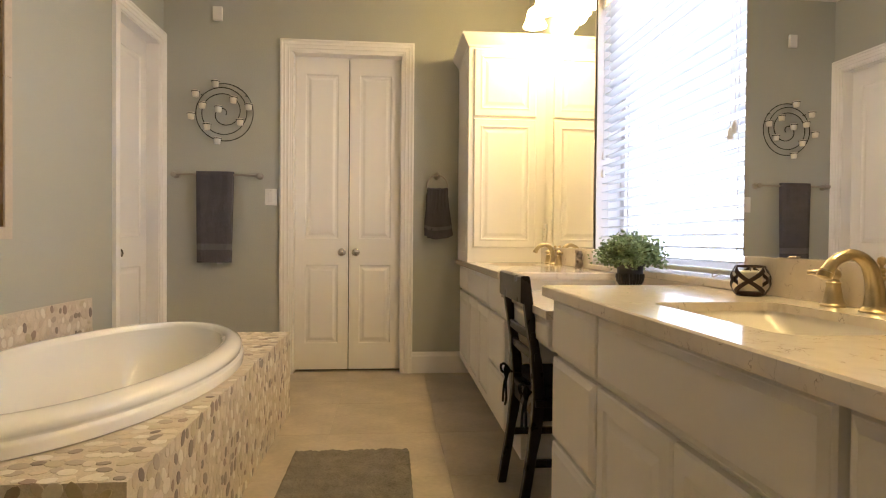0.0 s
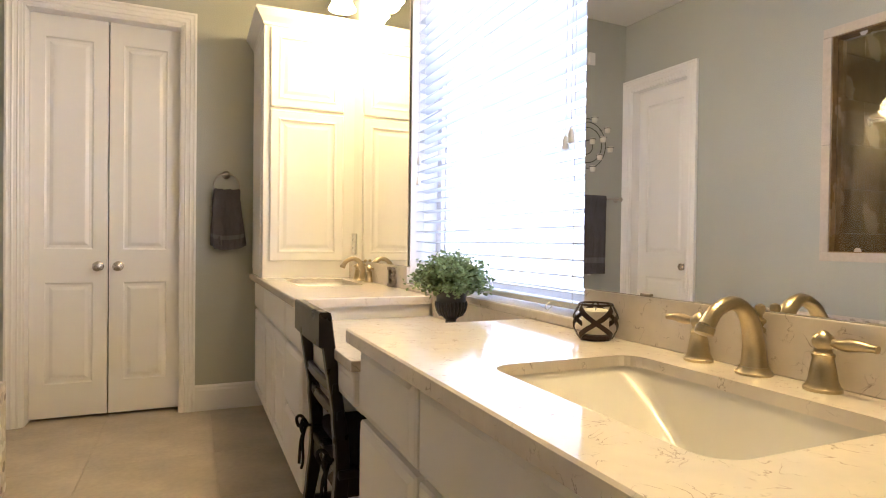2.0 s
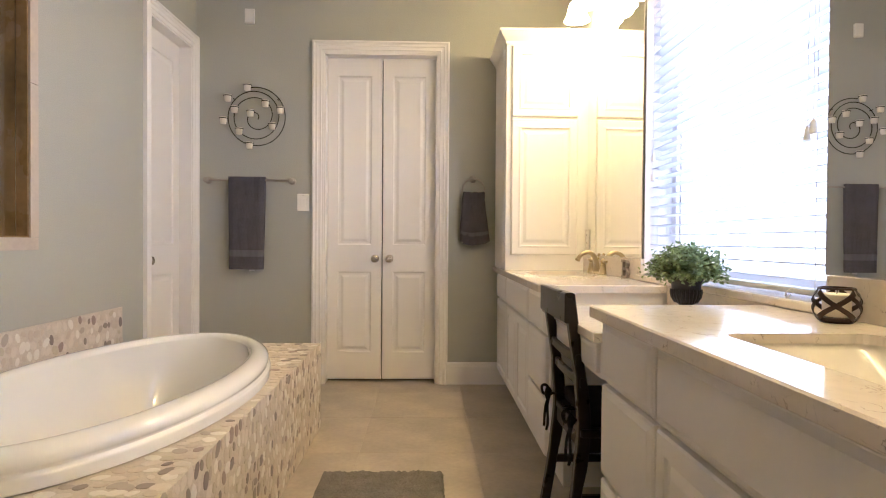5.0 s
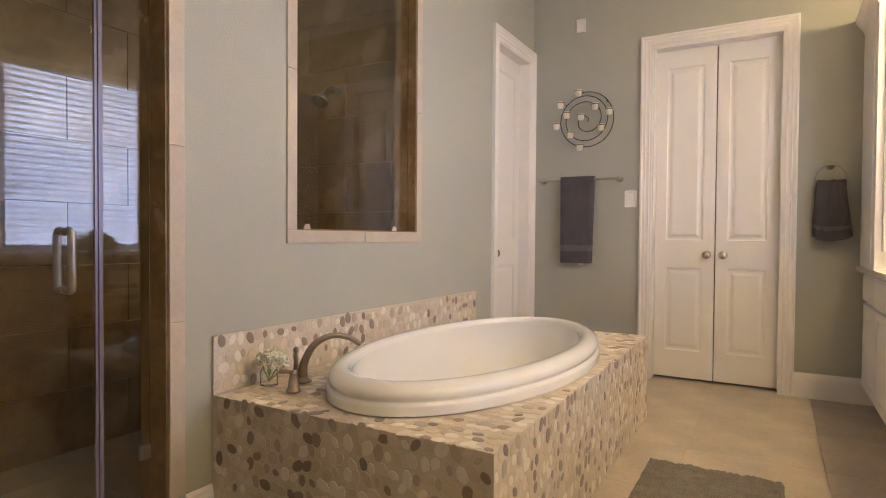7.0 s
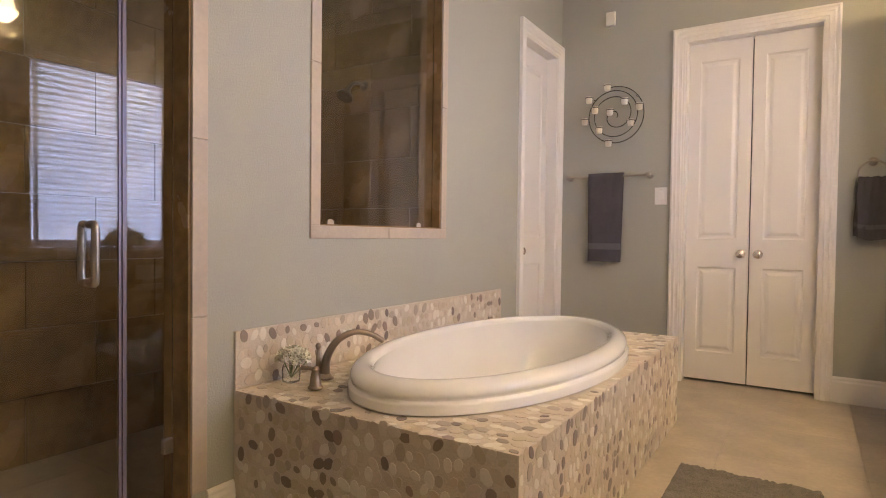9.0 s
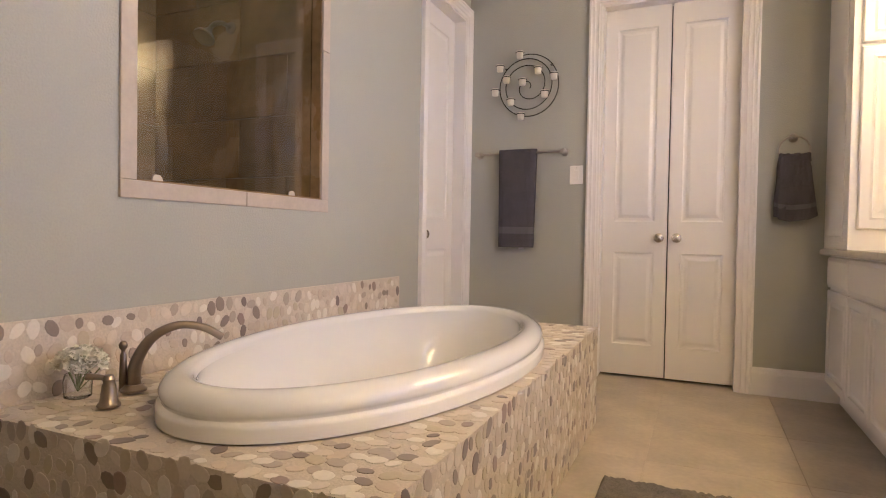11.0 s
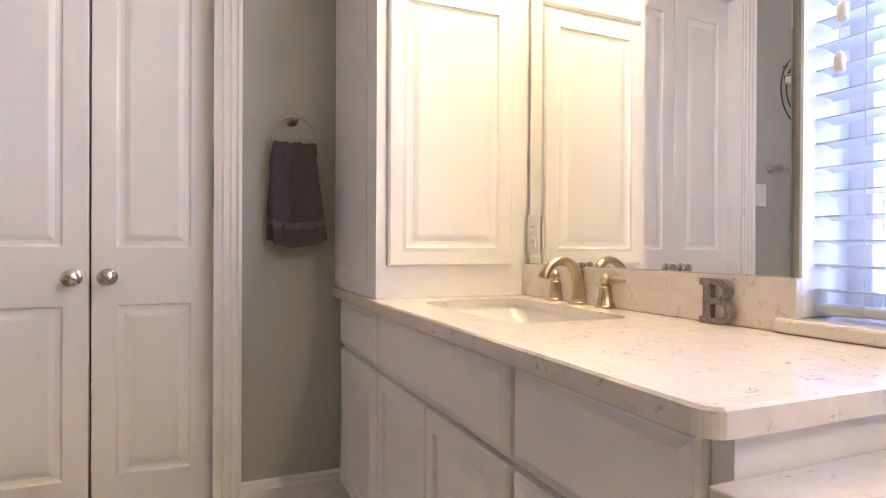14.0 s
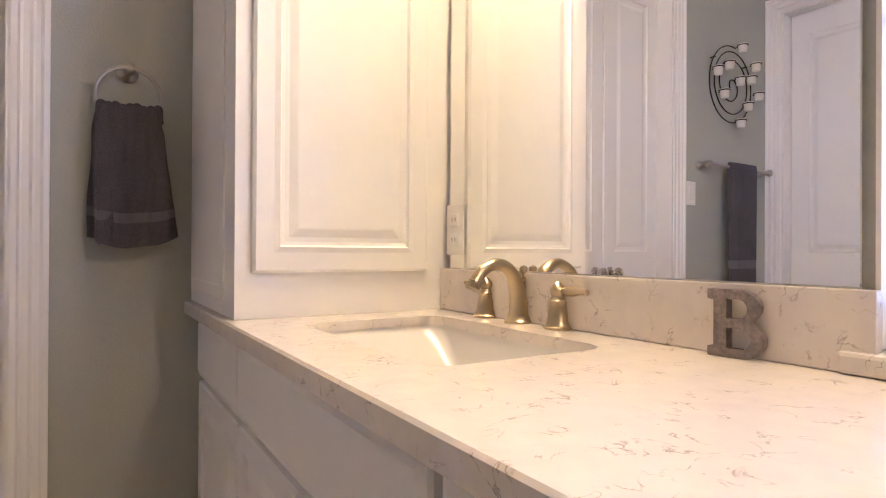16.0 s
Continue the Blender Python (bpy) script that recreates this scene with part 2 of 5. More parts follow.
def lathe(profile, m=None, seg=24, bm=None, caps=True):
    """Turned shape: (radius, height) pairs from below upwards."""
    own = bmesh.new()
    rings = [[own.verts.new((r * math.cos(2 * math.pi * i / seg), r * math.sin(2 * math.pi * i / seg), z)) for i in range(seg)] for r, z in profile]
    for a, b in zip(rings, rings[1:]):
        for i in range(seg):
            own.faces.new((a[i], a[(i + 1) % seg], b[(i + 1) % seg], b[i]))
    if caps:
        own.faces.new(rings[0][::-1])
        own.faces.new(rings[-1])
    if m:
        own.transform(m)
    return merge(bm, own)


def tube(points, radius, seg=10, bm=None, closed=False):
    """A round bar swept along points; radius is a number or a function of 0..1."""
    own = bmesh.new()
    pts = [Vector(p) for p in points]
    n = len(pts)
    rings, side = [], None
    for k, p in enumerate(pts):
        a = pts[(k - 1) % n] if closed else pts[max(k - 1, 0)]
        b = pts[(k + 1) % n] if closed else pts[min(k + 1, n - 1)]
        d = (b - a).normalized()
        if side is None:
            side = d.orthogonal().normalized()
        side = (side - d * side.dot(d)).normalized()
        up = d.cross(side)
        r = radius(k / (n - 1)) if callable(radius) else radius
        rings.append([own.verts.new(p + r * (math.cos(2 * math.pi * i / seg) * side + math.sin(2 * math.pi * i / seg) * up)) for i in range(seg)])
    pairs = list(zip(rings, rings[1:])) + ([(rings[-1], rings[0])] if closed else [])
    for a, b in pairs:
        for i in range(seg):
            own.faces.new((a[i], a[(i + 1) % seg], b[(i + 1) % seg], b[i]))
    if not closed:
        own.faces.new(rings[0][::-1])
        own.faces.new(rings[-1])
    bmesh.ops.recalc_face_normals(own, faces=own.faces)
    return merge(bm, own)


def curve_points(ctrl, n=24):
    """Catmull-Rom through control points."""
    c = [Vector(p) for p in ctrl]
    c = [2 * c[0] - c[1]] + c + [2 * c[-1] - c[-2]]
    out = []
    spans = len(c) - 3
    for k in range(n + 1):
        u = k / n * spans
        i = min(int(u), spans - 1)
        f = u - i
        p0, p1, p2, p3 = c[i:i + 4]
        out.append(0.5 * ((2 * p1) + (p2 - p0) * f + (2 * p0 - 5 * p1 + 4 * p2 - p3) * f * f + (3 * p1 - p0 - 3 * p2 + p3) * f ** 3))
    return out


def prism(outline, a, b, axis="y", bm=None, bev=0.0):
    """A flat outline (two coordinates) drawn out along an axis from a to b."""
    own = bmesh.new()
    put = {"x": lambda u, v, w: (w, u, v), "y": lambda u, v, w: (u, w, v), "z": lambda u, v, w: (u, v, w)}[axis]
    lo = [own.verts.new(put(u, v, a)) for u, v in outline]
    hi = [own.verts.new(put(u, v, b)) for u, v in outline]
    n = len(lo)
    own.faces.new(lo)
    own.faces.new(hi[::-1])
    for i in range(n):
        own.faces.new((lo[i], hi[i], hi[(i + 1) % n], lo[(i + 1) % n]))
    bmesh.ops.recalc_face_normals(own, faces=own.faces)
    if bev:
        bmesh.ops.bevel(own, geom=own.edges[:], offset=bev, segments=2, profile=0.5, affect="EDGES")
    return merge(bm, own)


RAISED = ((0, 0), (0.004, 0.006), (0.011, 0.0085), (0.024, 0.0085), (0.042, 0.002), (0.046, 0.0015))


def panelled(w, h, t, panels, m, profile=RAISED, edge=0.003):
    """A door or drawer front in local x (width) and z (height), front towards -y, with sunk and raised panels in one column."""
    bm = bmesh.new()
    x0, x1 = panels[0][0], panels[0][2]
    V = lambda x, y, z: bm.verts.new((x, y, z))

    def quad(a, b, c, d):
        bm.faces.new([V(*p) for p in (a, b, c, d)])

    def flat(xa, za, xb, zb):
        quad((xa, 0, za), (xb, 0, za), (xb, 0, zb), (xa, 0, zb))
    e = edge
    flat(e, e, x0, h - e)
    flat(x1, e, w - e, h - e)
    zs = [e]
    for p in panels:
        zs += [p[1], p[3]]
    zs.append(h - e)
    for i in range(0, len(zs), 2):
        flat(x0, zs[i], x1, zs[i + 1])
    for xa, za, xb, zb in panels:
        prev = None
        for ins, dep in profile:
            r = [(xa + ins, dep, za + ins), (xb - ins, dep, za + ins), (xb - ins, dep, zb - ins), (xa + ins, dep, zb - ins)]
            if prev:
                for i in range(4):
                    quad(prev[i], prev[(i + 1) % 4], r[(i + 1) % 4], r[i])
            prev = r
        quad(*prev)
    f = [(e, 0, e), (w - e, 0, e), (w - e, 0, h - e), (e, 0, h - e)]
    s = [(0, e, 0), (w, e, 0), (w, e, h), (0, e, h)]
    k = [(0, t, 0), (w, t, 0), (w, t, h), (0, t, h)]
    for i in range(4):
        j = (i + 1) % 4
        quad(f[j], f[i], s[i], s[j])
        quad(s[j], s[i], k[i], k[j])
    quad(*k[::-1])
    bmesh.ops.remove_doubles(bm, verts=bm.verts, dist=1e-5)
    bmesh.ops.recalc_face_normals(bm, faces=bm.faces)
    bm.transform(m)
    return bm


def facing(x, y, z, way):
    """Frame of a front whose lower left corner is at x, y, z as one looks at it; way: the side that it faces."""
    return pose(x, y, z, 0, 0, {"-y": 0, "+x": 90, "-x": -90}[way])


# ---------------- structure ----------------
W = 0.14
tagged(part("ceiling", box(XL - 1.5, YB - W, CEIL, XR + W, YF + W, CEIL + 0.1), CEILP), "off-white textured painted ceiling", "ceiling", kind="structure")


def walls():
    # far wall with the opening of the double doors
    bm = box(XL, YF, 0, -0.205, YF + W, CEIL)
    box(0.635, YF, 0, XR, YF + W, CEIL, bm=bm)
    box(-0.205, YF, 2.452, 0.635, YF + W, CEIL, bm=bm)
    tagged(part("wall_north", bm, PAINT), "sage grey painted wall behind the double doors", "wall", kind="structure")
    # left wall: door, pane to the shower, shower entrance
    bm = box(XL - W, 5.36, 0, XL, YF + W, CEIL)
    box(XL - W, 4.74, 2.452, XL, 5.36, CEIL, bm=bm)
    box(XL - W, 3.66, 0, XL, 4.74, CEIL, bm=bm)
    box(XL - W, 2.715, 0, XL, 3.66, 1.07, bm=bm)
    box(XL - W, 2.715, 2.42, XL, 3.66, CEIL, bm=bm)
    box(XL - W, 2.135, 0, XL, 2.715, CEIL, bm=bm)
    box(XL - W, 0.95, 2.452, XL, 2.135, CEIL, bm=bm)
    box(XL - W, YB, 0, XL, 0.95, CEIL, bm=bm)
    tagged(part("wall_west", bm, PAINT), "sage grey painted wall beside the bathtub", "wall", kind="structure")
    # window wall
    y0, y1, z0, z1 = WIN
    bm = box(XR, y1, 0, XR + W + 0.06, YF + W, CEIL)
    box(XR, YB, 0, XR + W + 0.06, y0, CEIL, bm=bm)
    box(XR, y0, 0, XR + W + 0.06, y1, z0, bm=bm)
    box(XR, y0, z1, XR + W + 0.06, y1, CEIL, bm=bm)
    tagged(part("wall_east", bm, PAINT), "sage grey painted wall with the window", "wall", kind="structure")
    # behind the camera and never seen; pale instead of sage to bounce more light
    tagged(part("wall_south", box(XL - 1.5, YB - W, 0, XR + W, YB, CEIL), CEILP), "unseen closing wall, made off-white to bounce light", "wall", kind="structure")


walls()

# added sheet behind the double doors; its near-black colour stands for the closet's darkness
tagged(part("wall_closet", box(-0.3, YF + W + 0.002, 0, 0.8, YF + W + 0.06, 2.6), DARK), "added near-black sheet, shade behind the closet doors put in as colour", "wall", kind="structure")


# likewise added behind the side door, coloured near-black for the shade there
tagged(part("wall_side_room", box(XL - W - 0.06, 4.6, 0, XL - W - 0.002, 5.5, 2.6), DARK), "added near-black sheet, shade behind the side door put in as colour", "wall", kind="structure")


def casing(name, m, w, h, cw=0.092, right=True):
    """Fluted door casing round an opening w wide and h high, in the local plane facing -y."""
    prof = [(0, 0), (0, -0.024), (0.012, -0.027), (0.020, -0.020), (0.030, -0.019), (0.036, -0.022), (0.044, -0.017), (0.058, -0.016), (0.064, -0.019), (0.070, -0.013), (0.084, -0.012), (cw, -0.009), (cw, 0)]
    bm = bmesh.new()
    loops = []
    for o, d in prof:
        off = cw - o
        xr = w + (off if right else min(off, right or 0.03))
        loops.append([bm.verts.new(p) for p in ((-off, d, 0), (-off, d, h + off), (xr, d, h + off), (xr, d, 0))])
    for a, b in zip(loops, loops[1:]):
        for i in range(3):
            bm.faces.new((a[i], a[i + 1], b[i + 1], b[i]))
    bmesh.ops.recalc_face_normals(bm, faces=bm.faces)
    # jamb lining
    for x in (0, w):
        s = 0.012 if x == 0 else -0.012
        box(min(x, x + s), -0.004, 0, max(x, x + s), W, h, bm=bm)
    box(0, -0.004, h - 0.012, w, W, h, bm=bm)
    bm.transform(m)
    return tagged(part(name, bm, TRIM, smooth=False), "white painted fluted door casing", "door casing", kind="structure")


casing("trim_closet_doors", pose(-0.205, YF, 0), 0.84, 2.452, 0.084)
casing("trim_side_door", facing(XL, 4.735, 0, "+x"), 0.62, 2.452)


def knob(bm, m):
    return lathe([(0.031, 0), (0.031, 0.004), (0.026, 0.008), (0.012, 0.012), (0.011, 0.028), (0.018, 0.034), (0.027, 0.044), (0.029, 0.052), (0.026, 0.061), (0.016, 0.067), (0.004, 0.069)], m, 20, bm)


def leaf(name, m, w, knob_x, label):
    h, t = 2.425, 0.035
    st = 0.078 if w < 0.5 else 0.10
    d = thing(name, m.translation, label, "door", "", "structure", math.degrees(m.to_euler().z))
    part("door_leaf", panelled(w, h, t, [(st, 0.205, w - st, 0.815), (st, 1.02, w - st, h - 0.135)], m), TRIM, d)
    part("knob", knob(None, m @ pose(knob_x, 0, 0.915) @ pose(0, 0, 0, 90)), KNOBM, d, "round satin nickel knob", True)
    return d


leaf("door_1", pose(-0.192, YF + 0.085, 0.016), 0.408, 0.360, "closed white two-panel closet door leaf with nickel knob")
leaf("door_2", pose(0.2235, YF + 0.085, 0.016), 0.400, 0.052, "closed white two-panel closet door leaf with nickel knob")
leaf("door_3", facing(XL - 0.08, 4.750, 0.016, "+x"), 0.59, 0.06, "closed white two-panel door in the side wall")


def baseboard(name, a, b, way):
    h = 0.165
    prof = [(0, 0), (0.016, 0), (0.016, h - 0.035), (0.012, h - 0.022), (0.012, h - 0.012), (0.006, h), (0, h)]
    bm = prism(prof, 0, b - a, "y")
    bm.transform({"n": Matrix.Translation((a, YF, 0)) @ pose(0, 0, 0, 0, 0, -90), "w": Matrix.Translation((XL, a, 0))}[way])
    return tagged(part(name, bm, TRIM), "tall white painted baseboard", "baseboard", kind="structure")


baseboard("baseboard_north_right", 0.719, 1.17, "n")
baseboard("baseboard_north_left", XL, -0.289, "n")
baseboard("baseboard_west_a", 4.50, 4.64, "w")
baseboard("baseboard_west_b", 2.19, 2.297, "w")

# floor: joint bed with single tiles
floor = tagged(part("floor", box(XL - 1.5, YB - W, -0.10, XR + W, YF + W + 0.3, -0.004), GROUT), "taupe stone-look floor tiles in running bond", "floor", kind="structure")


# ---------------- shower ----------------
SX, SY0, SY1 = -2.36, 0.95, 3.80


def tile_field(parent, w, h, m, material, tw=0.60, th=0.30, gap=0.003, t=0.008, shift=0.5, skip=None):
    cache = {}
    r = 0
    z = 0.0
    while z < h - 0.01:
        hh = min(th, h - z)
        x = -tw * shift * (r % 2)
        while x < w - 0.01:
            a, b = max(x, 0), min(x + tw, w)
            if b - a > 0.02 and not (skip and skip(a, b, z, z + hh)):
                key = (round(b - a, 3), round(hh, 3))
                if key not in cache:
                    own = box(0, -t, 0, key[0] - gap, 0, key[1] - gap, 0.0015, 1)
                    me = bpy.data.meshes.new("tile")
                    own.to_mesh(me)
                    own.free()
                    me.materials.append(material)
                    cache[key] = me
                ob = new("tile", cache[key])
                ob.parent = parent
                ob.matrix_basis = m @ pose(a, 0, z)
            x += tw
        z += th
        r += 1


sw = tagged(part("wall_shower_back", box(SX - 0.1, SY0 - 0.1, 0, SX, SY1 + 0.1, CEIL), GROUT), "dark brown stone tile shower wall", "wall", kind="structure")
sn = tagged(part("wall_shower_end", box(SX, SY1, 0, XL - W, SY1 + 0.1, CEIL), GROUT), "dark brown stone tile shower end wall", "wall", kind="structure")
ss = tagged(part("wall_shower_near", box(SX, SY0 - 0.1, 0, XL - W, SY0, CEIL), GROUT), "dark brown stone tile shower wall", "wall", kind="structure")

# ---------------- bathtub and deck ----------------
TX, TY = -0.555, 3.305
TA, TB = 0.475, 0.925


def ellipse(a, b, z, n=110):
    return [(TX + a * math.cos(2 * math.pi * i / n), TY + b * math.sin(2 * math.pi * i / n), z) for i in range(n)]


def loft(rings, bm=None, cap=True):
    own = bmesh.new()
    vs = [[own.verts.new(p) for p in r] for r in rings]
    for a, b in zip(vs, vs[1:]):
        n = len(a)
        for i in range(n):
            own.faces.new((a[i], a[(i + 1) % n], b[(i + 1) % n], b[i]))
    if cap:
        own.faces.new(vs[-1])
    bmesh.ops.recalc_face_normals(own, faces=own.faces)
    return merge(bm, own)


tub = thing("bathtub", (TX, TY, DECK), "glossy white oval drop-in bathtub with rolled rim", "bathtub")
rim = [(0.0, 0.0), (0.0, 0.028), (-0.002, 0.033), (-0.006, 0.036), (-0.011, 0.038), (-0.014, 0.041), (-0.014, 0.046), (-0.011, 0.050), (-0.008, 0.056), (-0.008, 0.064), (-0.012, 0.074),
       (-0.021, 0.084), (-0.035, 0.092), (-0.051, 0.097), (-0.067, 0.098), (-0.081, 0.095), (-0.090, 0.087), (-0.095, 0.072)]
rings = [ellipse(TA + d, TB + d, DECK + z) for d, z in rim]


def basin_ring(u, z):
    """Basin section: oval at the rim, a squarer sole below, with a sloped back rest at both ends."""
    a, b, e = TA - 0.095 - 0.115 * u, TB - 0.095 - 0.235 * u ** 1.15, 2.0 + 2.6 * u
    out = []
    for i in range(110):
        t = 2 * math.pi * i / 110
        c, q = math.cos(t), math.sin(t)
        k = (abs(c) ** e + abs(q) ** e) ** (-1 / e)
        out.append((TX + a * k * c, TY + b * k * q, DECK + z))
    return out


walls_in = [basin_ring(u, 0.072 - 0.38 * u) for u in (0.0, 0.12, 0.25, 0.4, 0.55, 0.7, 0.82, 0.92)]
sole = [[(TX + (x - TX) * k, TY + (y - TY) * k, DECK - 0.285 - dz) for x, y, z in walls_in[-1]] for k, dz in ((0.985, 0.008), (0.95, 0.019), (0.89, 0.025), (0.5, 0.030))]
part("rim", loft(rings, None, False), PORC, tub, "rolled and stepped rim", True)
part("basin", loft(walls_in + sole), PORC, tub, smooth=True)


def deck():
    x0, x1, y0, y1 = XL + 0.002, -0.040, 2.30, 4.44
    d = thing("tub_deck", (x0, y0, 0), "tub surround covered in sliced pebble mosaic tiles", "tub surround")
    n = 72
    bm = bmesh.new()
    hole = [Vector(p) for p in ellipse(TA - 0.05, TB - 0.05, DECK - 0.004, n)]
    outer = []
    for p in hole:
        v = Vector((p.x - TX, p.y - TY))
        k = min(((x1 - TX) if v.x > 0 else (x0 - TX)) / v.x if abs(v.x) > 1e-6 else 1e9, ((y1 - TY) if v.y > 0 else (y0 - TY)) / v.y if abs(v.y) > 1e-6 else 1e9)
        outer.append(Vector((TX + k * v.x, TY + k * v.y, p.z)))
    for i in range(n):
        for cx in (x0, x1):
            for cy in (y0, y1):
                a, b = outer[i], outer[(i + 1) % n]
                if abs(a.x - b.x) > 1e-4 and abs(a.y - b.y) > 1e-4 and min(a.x, b.x) - 1e-4 <= cx <= max(a.x, b.x) + 1e-4 and min(a.y, b.y) - 1e-4 <= cy <= max(a.y, b.y) + 1e-4:
                    (outer if (a - Vector((cx, cy, a.z))).length < (b - Vector((cx, cy, a.z))).length else outer)[i if (a - Vector((cx, cy, a.z))).length < (b - Vector((cx, cy, a.z))).length else (i + 1) % n] = Vector((cx, cy, a.z))
    hi, ho = [bm.verts.new(p) for p in hole], [bm.verts.new(p) for p in outer]
    lo = [bm.verts.new((p.x, p.y, 0)) for p in outer]
    for i in range(n):
        j = (i + 1) % n
        bm.faces.new((hi[i], ho[i], ho[j], hi[j]))
        bm.faces.new((ho[i], lo[i], lo[j], ho[j]))
    bmesh.ops.recalc_face_normals(bm, faces=bm.faces)
    part("deck_body", bm, PGROUT, d, "cream grout between the pebbles")
    part("splash_body", box(XL, 2.30, DECK - 0.004, XL + 0.010, 4.39, 0.69, 0.002), PGROUT, d, "cream grout between the pebbles")
    return d


DECKOB = deck()

# ---------------- vanities ----------------
FX = 1.105       # carcass front
DT = 0.021       # front thickness


def front(parent, name, ya, yb, za, zb, raised=True, tall=False):
    """A cabinet front facing the room between two places along the wall."""
    w, h = yb - ya, zb - za
    m = facing(FX - DT, yb, za, "-x")
    if raised:
        s = 0.046
        bm = panelled(w, h, DT, [(s, s, w - s, h - s)], m, ((0, 0), (0.004, 0.008), (0.009, 0.010), (0.015, 0.010), (0.034, 0.002), (0.038, 0.001)), 0.005)
    else:
        s = 0.008
        bm = panelled(w, h, DT, [(s, s, w - s, h - s)], m, ((0, 0), (0.014, -0.006), (0.018, -0.006)), 0.005)
    return part(name, bm, CABW, parent)


def vanity(name, ya, yb, cols, label):
    v = thing(name, (FX, (ya + yb) / 2, 0), label, "vanity cabinet", "vanity cabinets along the window wall")
    # closed below, open above for the sink
    bm = box(FX, ya, 0.115, XR - 0.002, yb, 0.70)
    for xa, xb, a, b in ((FX, FX + 0.05, ya, yb), (1.515, XR - 0.002, ya, yb), (FX + 0.05, 1.515, ya, ya + 0.03), (FX + 0.05, 1.515, yb - 0.03, yb)):
        box(xa, a, 0.70, xb, b, TOP - 0.034, bm=bm)
    part("body", bm, CABW, v)
    part("toe_kick", box(FX + 0.06, ya + 0.004, 0, XR - 0.002, yb - 0.004, 0.114), CABW, v)
    for kind, a, b in cols:
        if kind == "drawers":
            front(v, "drawer_front", a, b, 0.667, 0.838, False)
            front(v, "drawer_front", a, b, 0.388, 0.652, False)
            front(v, "drawer_front", a, b, 0.128, 0.374, False)
        elif kind == "narrow":
            front(v, "drawer_front", a, b, 0.667, 0.838, False)
            front(v, "door", a, b, 0.128, 0.652)
        else:
            front(v, "false_front", a, b, 0.667, 0.838, False)
            c = (a + b) / 2
            front(v, "door", a, c - 0.004, 0.128, 0.652)
            front(v, "door", c + 0.004, b, 0.128, 0.652)
    return v


vanity("vanity_cabinet", 3.615, 5.436, [("drawers", 3.645, 4.055), ("sink", 4.075, 4.895), ("narrow", 4.915, 5.405)], "white painted vanity cabinet with raised-panel doors under the far sink")
vanity("vanity_cabinet", 1.10, 2.825, [("drawers", 2.425, 2.815), ("sink", 1.595, 2.405), ("drawers", 1.13, 1.575)], "white painted vanity cabinet with flat drawers under the near sink")


def rounded(x0, y0, x1, y1, r, n=6):
    out = []
    for cx, cy, a in ((x1 - r, y1 - r, 0), (x0 + r, y1 - r, 90), (x0 + r, y0 + r, 180), (x1 - r, y0 + r, 270)):
        for i in range(n + 1):
            t = radians(a + 90 * i / n)
            out.append((cx + r * math.cos(t), cy + r * math.sin(t)))
    return out


SINKS = {}


def worktop(ya, yb, sa, sb, label, round_end):
    """Quartz top with an undermounted rectangular sink cut out of it."""
    x0, x1 = 1.045, XR - 0.001
    top, bot = TOP, TOP - 0.033
    hole = rounded(1.172, sa, 1.495, sb, 0.045)
    cy = (sa + sb) / 2
    r, n = 0.028, 6
    outer = [(x1, ya), (x1, yb)]
    for cx, cyy, a in (((x0 + r), yb - r, 90), ((x0 + r), ya + r, 180)):
        outer += [(cx + r * math.cos(radians(a + 90 * i / n)), cyy + r * math.sin(radians(a + 90 * i / n))) for i in range(n + 1)]
    inset = [(x + (0.004 if x < x1 - 0.01 else 0), min(max(y, ya + 0.004), yb - 0.004)) for x, y in outer]
    bm = bmesh.new()

    def ring(loop, z):
        return [bm.verts.new((x, y, z)) for x, y in loop]

    def wall(a, b):
        for i in range(len(a)):
            j = (i + 1) % len(a)
            bm.faces.new((a[i], a[j], b[j], b[i]))
    ot, hv, om, ob_, hb = ring(inset, top), ring(hole, top), ring(outer, top - 0.004), ring(outer, bot), ring(hole, top - 0.021)
    wall(ot, om)
    wall(om, ob_)
    wall(hb, hv)
    for o, h in ((ot, hv), (ob_, hb)):
        edges = []
        for loop in (o, h):
            for i in range(len(loop)):
                e = bm.edges.get((loop[i], loop[(i + 1) % len(loop)]))
                edges.append(e)
        bmesh.ops.triangle_fill(bm, use_beauty=True, edges=edges)
    bmesh.ops.recalc_face_normals(bm, faces=bm.faces)
    solo("worktop", bm, QUARTZ, label, "worktop", group="worktops of the vanities")
    bot = top - 0.021
    inner = []
    for dx, dy, z, rr in ((-0.004, -0.004, 0.004, 0.048), (-0.003, -0.003, -0.004, 0.047), (0.000, 0.004, -0.014, 0.045), (0.006, 0.050, -0.045, 0.034), (0.014, 0.104, -0.082, 0.026), (0.022, 0.146, -0.112, 0.022),
                          (0.030, 0.162, -0.124, 0.020), (0.042, 0.174, -0.130, 0.018), (0.10, 0.20, -0.134, 0.014), (0.14, 0.22, -0.136, 0.01)):
        inner.append([(x, y, bot + z) for x, y in rounded(1.172 + dx, sa + dy, 1.495 - dx, sb - dy, rr)])
    s = thing("sink", (1.345, cy, bot - 0.15), "white undermount rectangular porcelain sink", "sink", "sinks of the vanities")
    part("basin", loft(inner), SINKP, s, smooth=True)
    part("drain", lathe([(0.022, 0), (0.022, 0.003), (0.016, 0.004), (0.004, 0.002)], pose(1.335, cy, bot - 0.1355), 16), NICK, s, "metal drain")


worktop(3.59, 5.438, 4.222, 4.745, "cream veined quartz worktop with an undermount sink", True)
